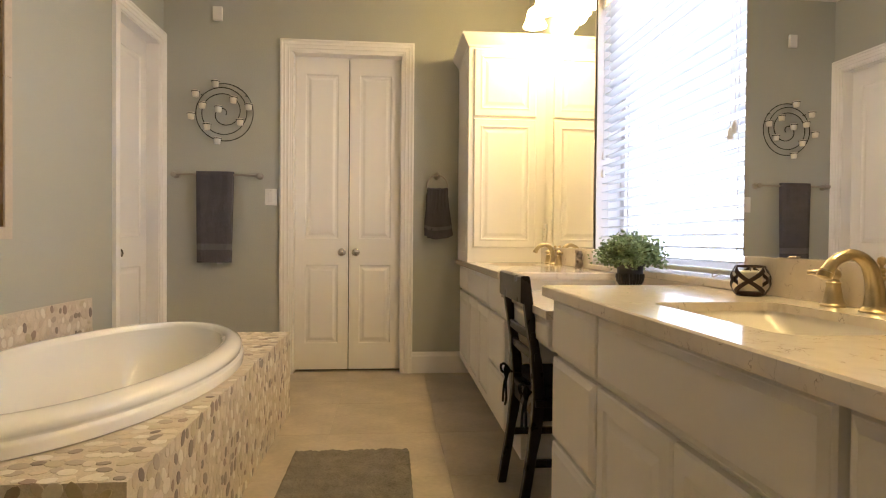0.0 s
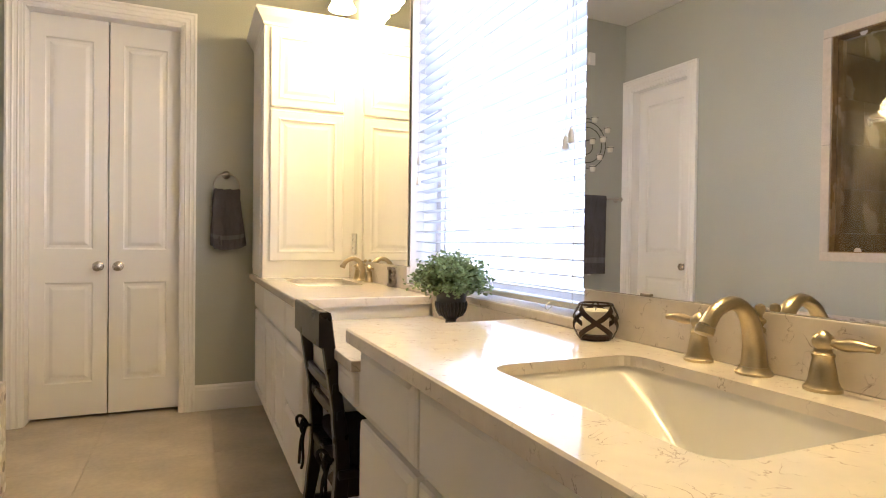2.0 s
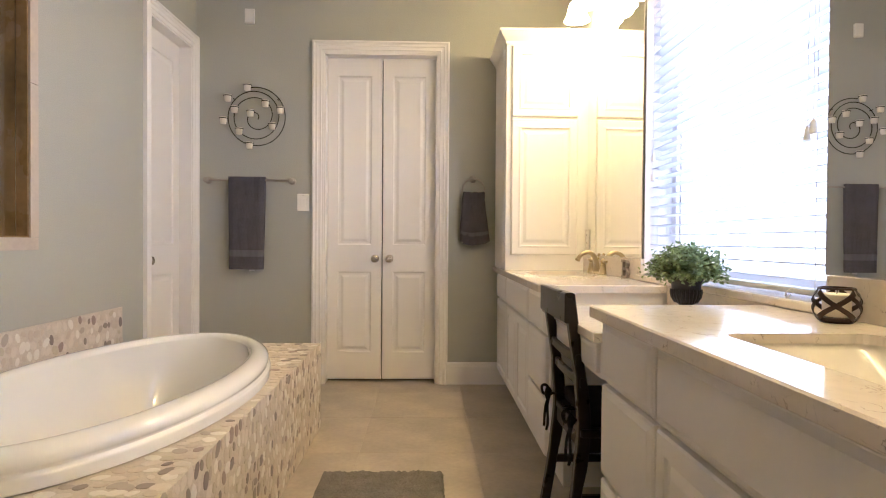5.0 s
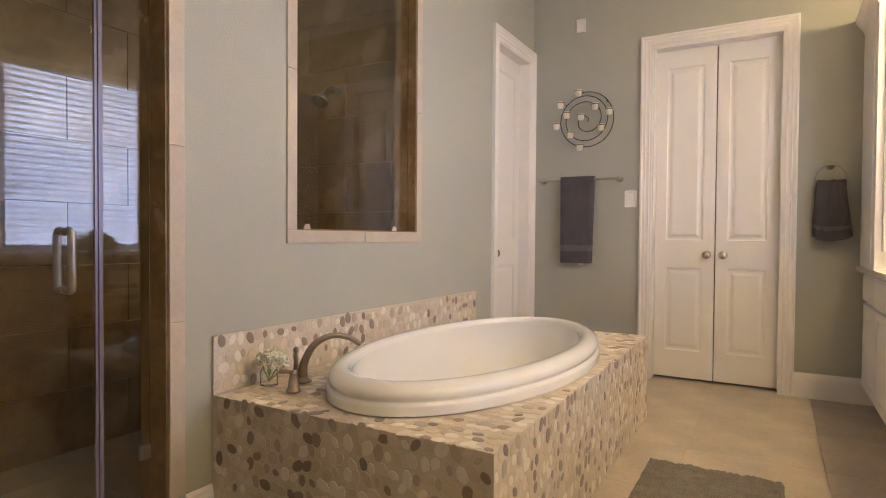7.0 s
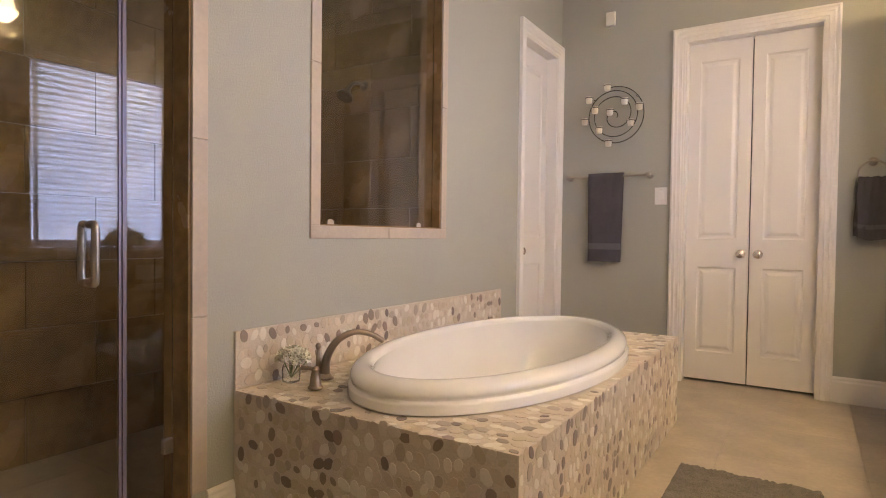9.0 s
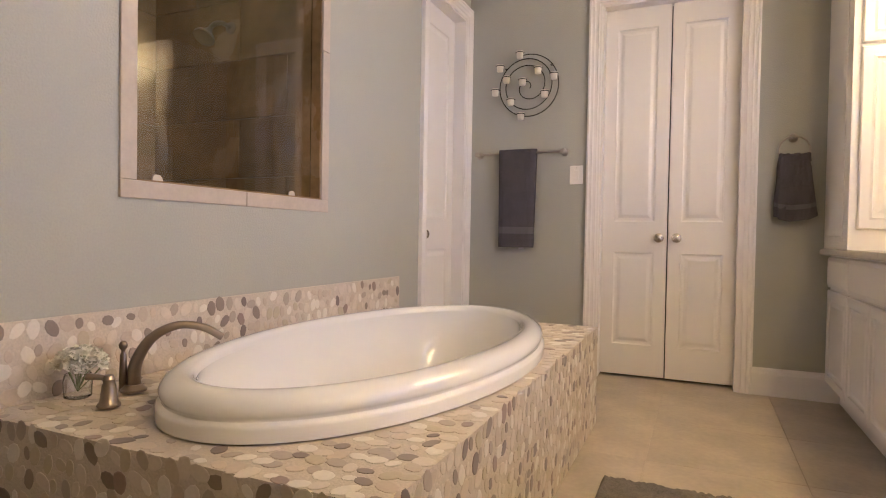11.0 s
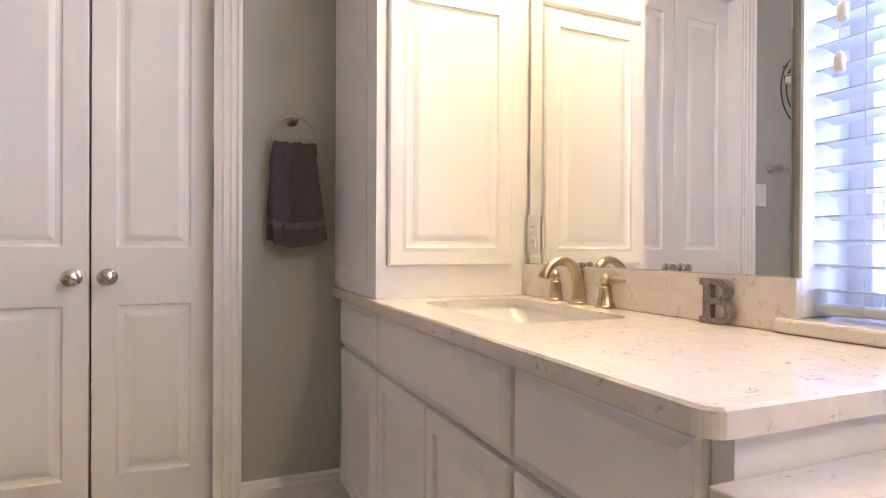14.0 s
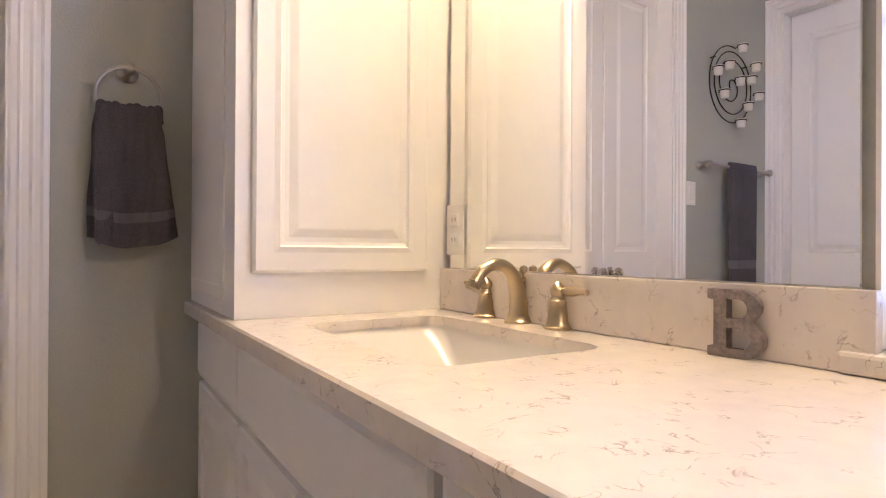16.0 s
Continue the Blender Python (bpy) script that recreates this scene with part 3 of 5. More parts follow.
worktop(1.085, 2.838, 1.805, 2.300, "cream veined quartz worktop with an undermount sink", True)


def splash(ya, yb, far=1.600):
    solo("backsplash", prism([(1.600, ya), (far, yb), (XR - 0.001, yb), (XR - 0.001, ya)], TOP + 0.0005, 0.99, "z", None, 0.002), QUARTZ, "low cream veined quartz backsplash", "backsplash", group="backsplashes of the vanities")


splash(3.905, 4.864, 1.576)
splash(1.085, 2.592)

desk = thing("make_up_desk", (1.09, 3.22, DESK), "lower cream quartz make-up desk between the vanities", "desk")
part("desktop", box(1.062, 2.829, DESK - 0.03, XR - 0.001, 3.611, DESK, 0.003), QUARTZ, desk)
part("apron", box(1.092, 2.83, 0.66, 1.112, 3.61, DESK - 0.031), CABW, desk)
m = facing(1.076, 3.585, 0.675, "-x")
part("drawer_front", panelled(0.73, 0.085, 0.016, [(0.014, 0.014, 0.716, 0.071)], m, ((0, 0), (0.005, -0.002), (0.008, -0.002)), 0.004), CABW, desk)
part("desk_splash", box(1.600, 2.84, DESK, XR - 0.001, 3.59, 0.885), QUARTZ, desk)
solo("window_sill", box(1.588, 2.585, 0.8856, XR + 0.19, 3.945, 0.914, 0.006), QUARTZ, "cream quartz window sill with rounded nose", "window sill", "structure")

# ---------------- tower cabinet ----------------
TWY = 4.865
tower = thing("tower_cabinet", (1.07, TWY, TOP), "tall white wall cabinet standing on the far worktop", "cabinet")
part("body", box(1.068, TWY, TOP + 0.0005, XR - 0.002, YF - 0.001, 2.37), CABW, tower)
for za, zb, s in ((0.985, 1.858, 0.056), (1.874, 2.328, 0.056)):
    w, h = 0.428, zb - za
    part("door", panelled(w, h, 0.02, [(s, s, w - s, h - s)], pose(1.102, TWY - 0.02, za), ((-0.012, 0), (0, -0.003), (0.004, 0.004), (0.012, 0.006), (0.022, 0.006), (0.040, 0.0015), (0.044, 0.0012)), 0.006), CABW, tower)
crown = []
for off, z in ((0.0, 2.338), (0.006, 2.343), (0.008, 2.357), (0.03, 2.385), (0.042, 2.404), (0.05, 2.416), (0.05, 2.430), (0.0, 2.430)):
    crown.append([(XR - 0.003, TWY - off, z), (1.068 - off, TWY - off, z), (1.068 - off, YF - 0.002, z)])
bm = bmesh.new()
cv = [[bm.verts.new(p) for p in r] for r in crown]
for a, b in zip(cv, cv[1:]):
    for i in range(2):
        bm.faces.new((a[i], a[i + 1], b[i + 1], b[i]))
bm.faces.new([cv[-1][0], cv[-1][1], cv[-1][2], bm.verts.new((XR - 0.003, YF - 0.002, 2.430))])
bmesh.ops.recalc_face_normals(bm, faces=bm.faces)
part("crown", bm, CABW, tower, "stepped crown moulding")
# side panel mould
part("side_panel", panelled(0.45, 1.42, 0.004, [(0.03, 0.03, 0.42, 1.39)], Matrix.Translation((1.064, 5.42, 0.92)) @ pose(0, 0, 0, 0, 0, -90), ((0, 0), (0.004, 0.0015), (0.02, 0.0015), (0.03, 0.0005)), 0.001), CABW, tower)

# ---------------- mirrors ----------------


def mirror(ya, yb, za, zb, pivot, turn):
    mi = thing("mirror", (XR, (ya + yb) / 2, za), "large frameless wall mirror above the backsplash", "mirror", "mirrors above the vanities")
    tilt = Matrix.Translation((1.612, pivot, 0)) @ pose(0, 0, 0, 0, 0, turn) @ Matrix.Translation((-1.612, -pivot, 0))
    bm = box(1.610, ya, za, 1.616, yb, zb, 0.0015, 1)
    bm.transform(tilt)
    part("mirror_glass", bm, MIRROR, mi)
    for y in ((ya + 0.18, yb - 0.22) if ya < 3 else ()):
        c = box(1.604, y - 0.014, za + 0.0005, 1.617, y + 0.014, za + 0.007, 0.001, 1)
        c.transform(tilt)
        part("mirror_clip", c, BRONZE, mi, "small metal mirror clip")
    return mi


mirror(3.925, 4.842, 0.9906, 2.33, 3.925, 1.1)
mirror(1.12, 2.592, 0.9906, 2.33, 1.7, 0.9)

# ---------------- window and blind ----------------
def window():
    y0, y1, z0, z1 = WIN
    z0 = 0.917
    w = thing("window_1", (XR + 0.17, (y0 + y1) / 2, z0), "white framed window behind a lowered blind", "window", "", "structure")
    xo, xi = XR + 0.170, XR + 0.130
    for a in ((y0, z0, y0 + 0.05, z1), (y1 - 0.05, z0, y1, z1), (y0 + 0.05, z0, y1 - 0.05, z0 + 0.05), (y0 + 0.05, z1 - 0.05, y1 - 0.05, z1)):
        part("window_frame", box(xi, a[0], a[1], xo, a[2], a[3], 0.003), TRIM, w)
    for a in ((y0 + 0.085, 0.012), (y1 - 0.085, 0.012)):
        part("glazing_bar", box(xi + 0.005, a[0] - a[1], z0 + 0.05, xo - 0.005, a[0] + a[1], z1 - 0.05, 0.002), TRIM, w)
    for a in ((y0 - 0.001, z0, y0 + 0.005, z1), (y1 - 0.005, z0, y1 + 0.001, z1), (y0 + 0.005, z1 - 0.005, y1 - 0.005, z1 + 0.001)):
        part("jamb_liner", box(XR - 0.002, a[0], a[1], xi, a[2], a[3]), TRIM, w, "white painted reveal")
    b = thing("venetian_blind", (XR + 0.06, (y0 + y1) / 2, z1), "lowered white two-inch venetian blind with tilted slats", "blind")
    n = int((z1 - 0.07 - 0.946) / 0.0457)
    part("headrail", box(XR + 0.02, y0 + 0.008, z1 - 0.065, XR + 0.08, y1 - 0.008, z1 - 0.006, 0.003), SLAT, b)
    part("bottom_rail", box(XR + 0.025, y0 + 0.012, 0.924, XR + 0.075, y1 - 0.012, 0.942, 0.004), SLAT, b)
    me = None
    for k in range(n):
        z = 0.966 + 0.0457 * k
        if me is None:
            own = bmesh.new()
            secs = []
            for y in (y0 + 0.010, y1 - 0.010):
                up = [own.verts.new((-0.025 + 0.05 * i / 6, y, 0.0035 * (1 - ((i - 3) / 3) ** 2) + 0.0013)) for i in range(7)]
                dn = [own.verts.new((-0.025 + 0.05 * i / 6, y, 0.0035 * (1 - ((i - 3) / 3) ** 2) - 0.0013)) for i in range(7)]
                secs.append(up + dn[::-1])
            c = len(secs[0])
            for i in range(c):
                own.faces.new((secs[0][i], secs[0][(i + 1) % c], secs[1][(i + 1) % c], secs[1][i]))
            own.faces.new(secs[0])
            own.faces.new(secs[1][::-1])
            bmesh.ops.recalc_face_normals(own, faces=own.faces)
            me = bpy.data.meshes.new("slat")
            own.to_mesh(me)
            own.free()
            me.materials.append(SLAT)
        ob = new("slat", me)
        ob.parent = b
        ob.matrix_basis = PLACE[b].inverted() @ pose(XR + 0.05, 0, z, 0, 6, 0)
    for y in (y0 + 0.16, (y0 + y1) / 2 + 0.05, y1 - 0.20):
        part("hold_down_loop", tube(curve_points([(XR + 0.022, y, 0.936), (XR + 0.004, y + 0.006, 0.942), (XR - 0.012, y + 0.014, 0.930), (XR - 0.006, y + 0.020, 0.917), (XR + 0.018, y + 0.024, 0.928)], 14), 0.0016, 6), PLAST, b)
    for y in (y0 + 0.10, (y0 + y1) / 2, y1 - 0.10):
        for x in (XR + 0.024, XR + 0.076):
            part("ladder_cord", tube([(x, y, 0.935), (x, y, 1.7), (x, y, z1 - 0.05)], 0.0012, 5), PLAST, b)
    for y, za in ((2.70, 1.415), (2.725, 1.40), (3.845, 1.49), (3.85, 1.40)):
        part("pull_cord", tube([(XR + 0.012, y, za), (XR + 0.012, y, 2.0), (XR + 0.012, y, z1 - 0.03)], 0.0012, 5), PLAST, b)
        part("tassel", lathe([(0.004, 0), (0.010, 0.004), (0.0085, 0.03), (0.0045, 0.04), (0.002, 0.042)], pose(XR + 0.012, y, za - 0.04), 12), PLAST, b, smooth=True)


window()

# ---------------- shower fittings ----------------
def strip(parent, a, b, z0, z1, along):
    """Travertine edging, cut into lengths, proud of the wall."""
    n = max(1, round(((z1 - z0) if along == "z" else (b - a)) / 0.62))
    for k in range(n):
        if along == "z":
            bm = box(XL - 0.001, a, z0 + (z1 - z0) * k / n, XL + 0.009, b, z0 + (z1 - z0) * (k + 1) / n - 0.002, 0.0015, 1)
        else:
            bm = box(XL - 0.001, a + (b - a) * k / n, z0, XL + 0.009, a + (b - a) * (k + 1) / n - 0.002, z1, 0.0015, 1)
        part("edging_tile", bm, TRAV, parent)


WY0, WY1, WZ0, WZ1 = 2.717, 3.645, 1.072, 2.395
pane = thing("window_2", (XL, 3.18, 1.02), "fixed glass pane to the shower with travertine edging", "window", "", "structure")
strip(pane, 2.662, 3.697, 1.018, WZ0, "y")
strip(pane, 2.662, 3.697, WZ1, 2.45, "y")
strip(pane, 2.662, WY0, WZ0 + 0.001, WZ1 - 0.001, "z")
strip(pane, WY1, 3.697, WZ0 + 0.001, WZ1 - 0.001, "z")
for a in ((2.714, 1.060, WY0 + 0.006, 2.42), (WY1 - 0.006, 1.060, 3.661, 2.42)):
    part("reveal", box(XL - W, a[0], a[1], XL - 0.0015, a[2], a[3]), SHTILE, pane, "brown tiled reveal")
for z in ((1.060, WZ0 + 0.006), (WZ1 - 0.006, 2.421)):
    part("reveal", box(XL - W, WY0 + 0.006, z[0], XL - 0.0015, WY1 - 0.006, z[1]), SHTILE, pane, "brown tiled reveal")
g = part("pane", box(XL - 0.055, WY0 + 0.008, WZ0 + 0.008, XL - 0.047, WY1 - 0.008, WZ1 - 0.008), GLASS, pane, "clear glass pane")
g.visible_shadow = False
for y in (2.83, 3.50):
    part("glass_clip", prism([(y - 0.020, WZ0 + 0.006), (y + 0.020, WZ0 + 0.006), (y + 0.018, WZ0 + 0.020), (y + 0.009, WZ0 + 0.029), (y - 0.009, WZ0 + 0.029), (y - 0.018, WZ0 + 0.020)], XL - 0.046, XL - 0.040, "x"), TRAV, pane, "beige setting clip")

for y in (2.84, 3.49):
    part("glass_clip", prism([(y - 0.020, WZ1 - 0.006), (y + 0.020, WZ1 - 0.006), (y + 0.018, WZ1 - 0.020), (y + 0.009, WZ1 - 0.029), (y - 0.009, WZ1 - 0.029), (y - 0.018, WZ1 - 0.020)], XL - 0.046, XL - 0.040, "x"), TRAV, pane, "beige setting clip")

entry = thing("shower_entry", (XL, 2.13, 0), "travertine edging and brown tiled jamb of the shower", "trim", "", "structure")
strip(entry, 2.130, 2.187, 0.17, 2.52, "z")
part("jamb", box(XL - W, 2.122, 0, XL - 0.0015, 2.136, 2.452), SHTILE, entry, "brown tiled jamb")
part("curb", box(XL - W, 0.952, 0, XL - 0.002, 2.121, 0.10, 0.004), TRAV, entry, "travertine shower curb")

GX = XL - 0.085
enc = thing("shower_enclosure", (GX, 1.6, 0.10), "frameless glass shower door and fixed side panel", "shower door")
g = part("fixed_panel", box(GX - 0.005, 1.968, 0.102, GX + 0.005, 2.120, 2.44, 0.001, 1), GLASS, enc, "clear fixed glass panel")
g.visible_shadow = False
g = part("door_glass", box(GX - 0.005, 0.99, 0.11, GX + 0.005, 1.942, 2.44, 0.001, 1), GLASS, enc, "clear glass door")
g.visible_shadow = False
EDGE = mat("glass_edge_seal", (0.20, 0.17, 0.24), 0.25, vary=0.05)
part("edge_seal", box(GX - 0.007, 1.943, 0.11, GX + 0.007, 1.951, 2.44), EDGE, enc, "purplish polished glass edge")
part("edge_seal", box(GX - 0.006, 1.955, 0.11, GX + 0.006, 1.967, 2.44), EDGE, enc, "purplish polished glass edge")
for s in (1, -1):
    hx = GX + s * 0.045
    pts = curve_points([(GX + s * 0.006, 1.858, 1.055), (GX + s * 0.035, 1.858, 1.058), (hx, 1.858, 1.04), (hx, 1.858, 0.97), (hx, 1.858, 0.90), (GX + s * 0.035, 1.858, 0.882), (GX + s * 0.006, 1.858, 0.885)], 28)
    part("pull_handle", tube(pts, 0.0115, 12), NICK, enc, "brushed nickel pull handle", True)
part("wall_clamp", box(GX - 0.012, 2.085, 0.30, GX + 0.012, 2.119, 0.35, 0.003), NICK, enc, "nickel glass clamp")
part("wall_clamp", box(GX - 0.012, 2.085, 2.05, GX + 0.012, 2.119, 2.10, 0.003), NICK, enc, "nickel glass clamp")

enc.matrix_basis = Matrix.Translation((GX, 2.12, 0)) @ pose(0, 0, 0, 0, 0, -2.6) @ Matrix.Translation((-GX, -2.12, 0)) @ enc.matrix_basis
sh = thing("shower_fixture", (-1.81, SY1, 1.96), "round bronze shower head on a bent wall arm", "shower")
part("flange", lathe([(0.030, 0), (0.029, 0.006), (0.018, 0.012), (0.012, 0.014)], Matrix.Translation((-1.81, SY1 - 0.009, 1.965)) @ pose(0, 0, 0, 90), 20), BRONZE, sh, smooth=True)
part("arm", tube(curve_points([(-1.81, SY1 - 0.02, 1.965), (-1.81, SY1 - 0.07, 1.97), (-1.81, SY1 - 0.12, 1.95), (-1.81, SY1 - 0.15, 1.915)], 14), 0.0105), BRONZE, sh, smooth=True)
part("head", lathe([(0.010, 0), (0.016, -0.010), (0.020, -0.025), (0.046, -0.050), (0.052, -0.060), (0.050, -0.068), (0.01, -0.070)][::-1], Matrix.Translation((-1.81, SY1 - 0.15, 1.915)) @ pose(0, 0, 0, -35), 24), BRONZE, sh, smooth=True)

# ---------------- things on the far wall ----------------
IRONW = 0.0034
sc = thing("wall_sconce", (-0.725, YF, 1.968), "black iron spiral wall candle holder with ten white cups", "candle holder")
SC = Vector((-0.698, YF - 0.030, 1.966))
# one wire: a quick first turn from the middle, then slow outer turns
wire = []
for k in range(300):
    a = -40 + 1220 * k / 299
    u, v = min(max((a - 100) / 330, 0), 1), min(max((a - 470) / 560, 0), 1)
    r = 0.215 * (0.14 + 0.51 * u * u * (3 - 2 * u) + 0.35 * v)
    wire.append(SC + Vector((r * math.cos(radians(a)) - 0.008 * (1 - v), 0, r * math.sin(radians(a)))))
part("spiral_wire", tube(wire, IRONW, 6), IRON, sc)
CUPS = [(-0.049, 0.205), (-0.190, 0.126), (-0.222, -0.037), (-0.142, 0.044), (-0.027, 0.019), (0.08, 0.089), (0.190, 0.041), (0.129, -0.074), (-0.108, -0.111), (-0.034, -0.215)]
for cx, cz in CUPS:
    q = SC + Vector((cx, -0.036, cz))
    cup = part("cup_ring", tube([q + Vector((0.0275 * math.cos(2 * math.pi * i / 20), 0.0275 * math.sin(2 * math.pi * i / 20), 0.016)) for i in range(20)], 0.003, 6, None, True), IRON, sc)
    part("candle_cup", lathe([(0.019, -0.024), (0.021, -0.022), (0.025, 0.022), (0.026, 0.024), (0.022, 0.022), (0.004, 0.021)], Matrix.Translation(q), 16), CANDLE, cup, "white votive cup", True)
    part("cup_arm", tube([q + Vector((0, 0.027, 0.016)), SC + Vector((cx, 0, cz + 0.012))], 0.003, 6), IRON, sc)
for a in (-0.16, 0.16):
    part("wall_stud", tube([SC + Vector((a, 0, 0.13)), SC + Vector((a, 0.035, 0.13))], 0.004, 6), IRON, sc)

tb = thing("towel_bar", (-0.74, YF, 1.50), "satin nickel towel bar on the wall", "towel bar")
part("bar", tube([(-1.045, YF - 0.062, 1.500), (-0.435, YF - 0.062, 1.500)], 0.0085, 12), NICK, tb, smooth=True)
for x in (-1.045, -0.435):
    part("post", lathe([(0.026, 0), (0.026, 0.005), (0.018, 0.012), (0.012, 0.025), (0.012, 0.045), (0.019, 0.052), (0.021, 0.062), (0.019, 0.072), (0.008, 0.078)], Matrix.Translation((x, YF, 1.5)) @ pose(0, 0, 0, 90), 18), NICK, tb, smooth=True)


def cloth(rings, seed, amp, bm=None):
    """Thick folded cloth: rings of (x0, x1, y, thickness, z) from top to bottom."""
    own = bmesh.new()
    n = 46
    vs = []
    for x0, x1, y, t, z, *bow in rings:
        row = []
        lift = bow[0] if bow else 0
        for i in range(2 * n):
            s = i / n if i < n else 2 - i / n
            side = -1 if i < n else 1
            edge = min(1, 6 * min(s, 1 - s) + 0.15) ** 0.5
            x = x0 + (x1 - x0) * s
            w = amp * (noise.noise((x * 24 + seed, z * 5, side)) + 0.5 * noise.noise((x * 60, z * 14, seed))) + 0.0016 * noise.noise((x * 300, z * 300, seed + side))
            row.append(own.verts.new((x, y + side * t * 0.5 * edge + w, z + lift * (abs(2 * s - 0.8) ** 2.2) + 0.3 * lift * noise.noise((s * 3, seed, 4)))))
        vs.append(row)
    for a, b in zip(vs, vs[1:]):
        c = len(a)
        for i in range(c):
            own.faces.new((a[i], a[(i + 1) % c], b[(i + 1) % c], b[i]))
    own.faces.new(vs[0])
    own.faces.new(vs[-1][::-1])
    bmesh.ops.recalc_face_normals(own, faces=own.faces)
    return merge(bm, own)


def lerp(a, b, u):
    return a + (b - a) * u


tw = thing("bath_towel", (-0.745, YF - 0.062, 0.85), "charcoal terry bath towel folded over the bar", "towel")
by = YF - 0.062
rows = []
for k in range(102):
    u = k / 101
    z = 1.524 - 0.672 * u
    t = 0.052 if u > 0.04 else 0.03 + 0.55 * u
    rows.append((lerp(-0.880, -0.874, u), lerp(-0.612, -0.628, u), by - 0.004, t, z))
band_a, band_b = 80, 87
part("cloth", cloth(rows[:band_a + 1], 3.1, 0.004), TOWEL, tw, smooth=True)
part("band", cloth([(a, b, y, t - 0.006, z) for a, b, y, t, z in rows[band_a:band_b + 1]], 3.1, 0.003), TOWELB, tw, "smooth woven band", True)
part("hem", cloth(rows[band_b:], 3.1, 0.004), TOWEL, tw, smooth=True)
part("label_tag", box(-0.735, by + 0.003, 0.838, -0.695, by + 0.006, 0.858, 0.001, 1), PLAST, tw, "small white care tag")

tr = thing("towel_ring", (0.899, YF, 1.5), "satin nickel towel ring on the wall", "towel ring")
part("post", lathe([(0.027, 0), (0.027, 0.005), (0.018, 0.012), (0.011, 0.020), (0.011, 0.040), (0.016, 0.046), (0.017, 0.055), (0.012, 0.063), (0.004, 0.066)], Matrix.Translation((0.899, YF, 1.527)) @ pose(0, 0, 0, 90), 18), NICK, tr, smooth=True)
part("ring", tube([(0.899 + 0.079 * math.cos(2 * math.pi * i / 48), YF - 0.06, 1.448 + 0.080 * math.sin(2 * math.pi * i / 48)) for i in range(48)], 0.0058, 8, None, True), NICK, tr, smooth=True)
ht = thing("hand_towel", (0.915, YF - 0.06, 1.04), "charcoal terry hand towel hanging through a ring", "towel")


def towel_layer(name, x0, x1, spread0, spread1, y, t, z0, z1, seed, amp, parent):
    """One hanging layer: gathered at the ring, wider below, with a woven band above the hem."""
    rows = []
    n = 70
    for k in range(n + 1):
        u = k / n
        g = min(1, u * 6) ** 0.6
        sag = 0.010 * noise.noise((u * 2, seed, 0))
        rows.append((lerp(x0 + 0.012, x0 - spread0 * u, g) + sag, lerp(x1 - 0.012, x1 + spread1 * u, g) + sag, y + 0.006 * math.sin(3 * u + seed), lerp(t * 1.5, t, g), lerp(z0, z1, u), 0.022 * u * u))
    a, b = 53, 58
    part(name, cloth(rows[:a + 1], seed, amp), TOWEL, parent, smooth=True)
    part("band", cloth([(p, q, yy, tt - 0.006, z, c) for p, q, yy, tt, z, c in rows[a:b + 1]], seed, amp), TOWELB, parent, "smooth woven band", True)
    part("hem", cloth(rows[b:], seed, amp), TOWEL, parent, smooth=True)


towel_layer("front_layer", 0.826, 0.978, 0.004, 0.044, YF - 0.078, 0.034, 1.416, 1.040, 9.4, 0.010, ht)
towel_layer("front_fold", 0.824, 0.862, 0.003, 0.002, YF - 0.098, 0.014, 1.414, 1.046, 6.7, 0.004, ht)
towel_layer("back_layer", 0.816, 0.960, 0.014, 0.020, YF - 0.044, 0.026, 1.414, 1.054, 4.2, 0.008, ht)
for k in range(9):
    x = 0.834 + 0.0170 * k
    zz = 1.405 + (0.004, 0.001, 0.003, -0.002, 0.002, 0.004, -0.001, 0.002, 0.005)[k]
    part("gather", tube(curve_points([(x, YF - 0.044, zz - 0.03), (x + 0.002, YF - 0.050, zz), (x, YF - 0.062, zz + 0.012), (x - 0.002, YF - 0.076, zz + 0.002), (x, YF - 0.082, zz - 0.03)], 14), 0.0125, 10), TOWEL, ht, smooth=True)

sw1 = thing("light_switch", (-0.356, YF, 1.345), "white rocker light switch on the wall", "light switch")
part("plate", box(-0.400, YF - 0.006, 1.282, -0.312, YF - 0.0005, 1.408, 0.003), PLAST, sw1)
part("rocker", box(-0.373, YF - 0.010, 1.312, -0.339, YF - 0.006, 1.378, 0.002), PLAST, sw1)
part("screw", lathe([(0.003, 0), (0.002, 0.001)], Matrix.Translation((-0.356, YF - 0.006, 1.395)) @ pose(0, 0, 0, 90), 8), NICK, sw1)
se = thing("wall_sensor", (-0.745, YF, 2.70), "white plastic sensor box high on the wall", "sensor")
part("case", box(-0.782, YF - 0.024, 2.650, -0.712, YF - 0.0005, 2.755, 0.006), PLAST, se)
part("seam", box(-0.783, YF - 0.017, 2.651, -0.711, YF - 0.015, 2.754, 0.002), TRIM, se)

ol = thing("wall_outlet", (1.60, 4.80, 1.09), "white double socket outlet let into the mirror", "outlet")
ox = 1.591
part("plate", box(ox - 0.005, 4.772, 1.025, ox, 4.848, 1.150, 0.002), PLAST, ol)
for z in (1.062, 1.112):
    f = part("socket", box(ox - 0.008, 4.793, z - 0.017, ox - 0.004, 4.827, z + 0.017, 0.003), PLAST, ol)
    # no holes are cut: thin near-black bars give the slots' inner shade as colour
    for y in (4.803, 4.817):
        part("slot", box(ox - 0.0085, y - 0.001, z - 0.004, ox - 0.0078, y + 0.001, z + 0.006), DARK, f)


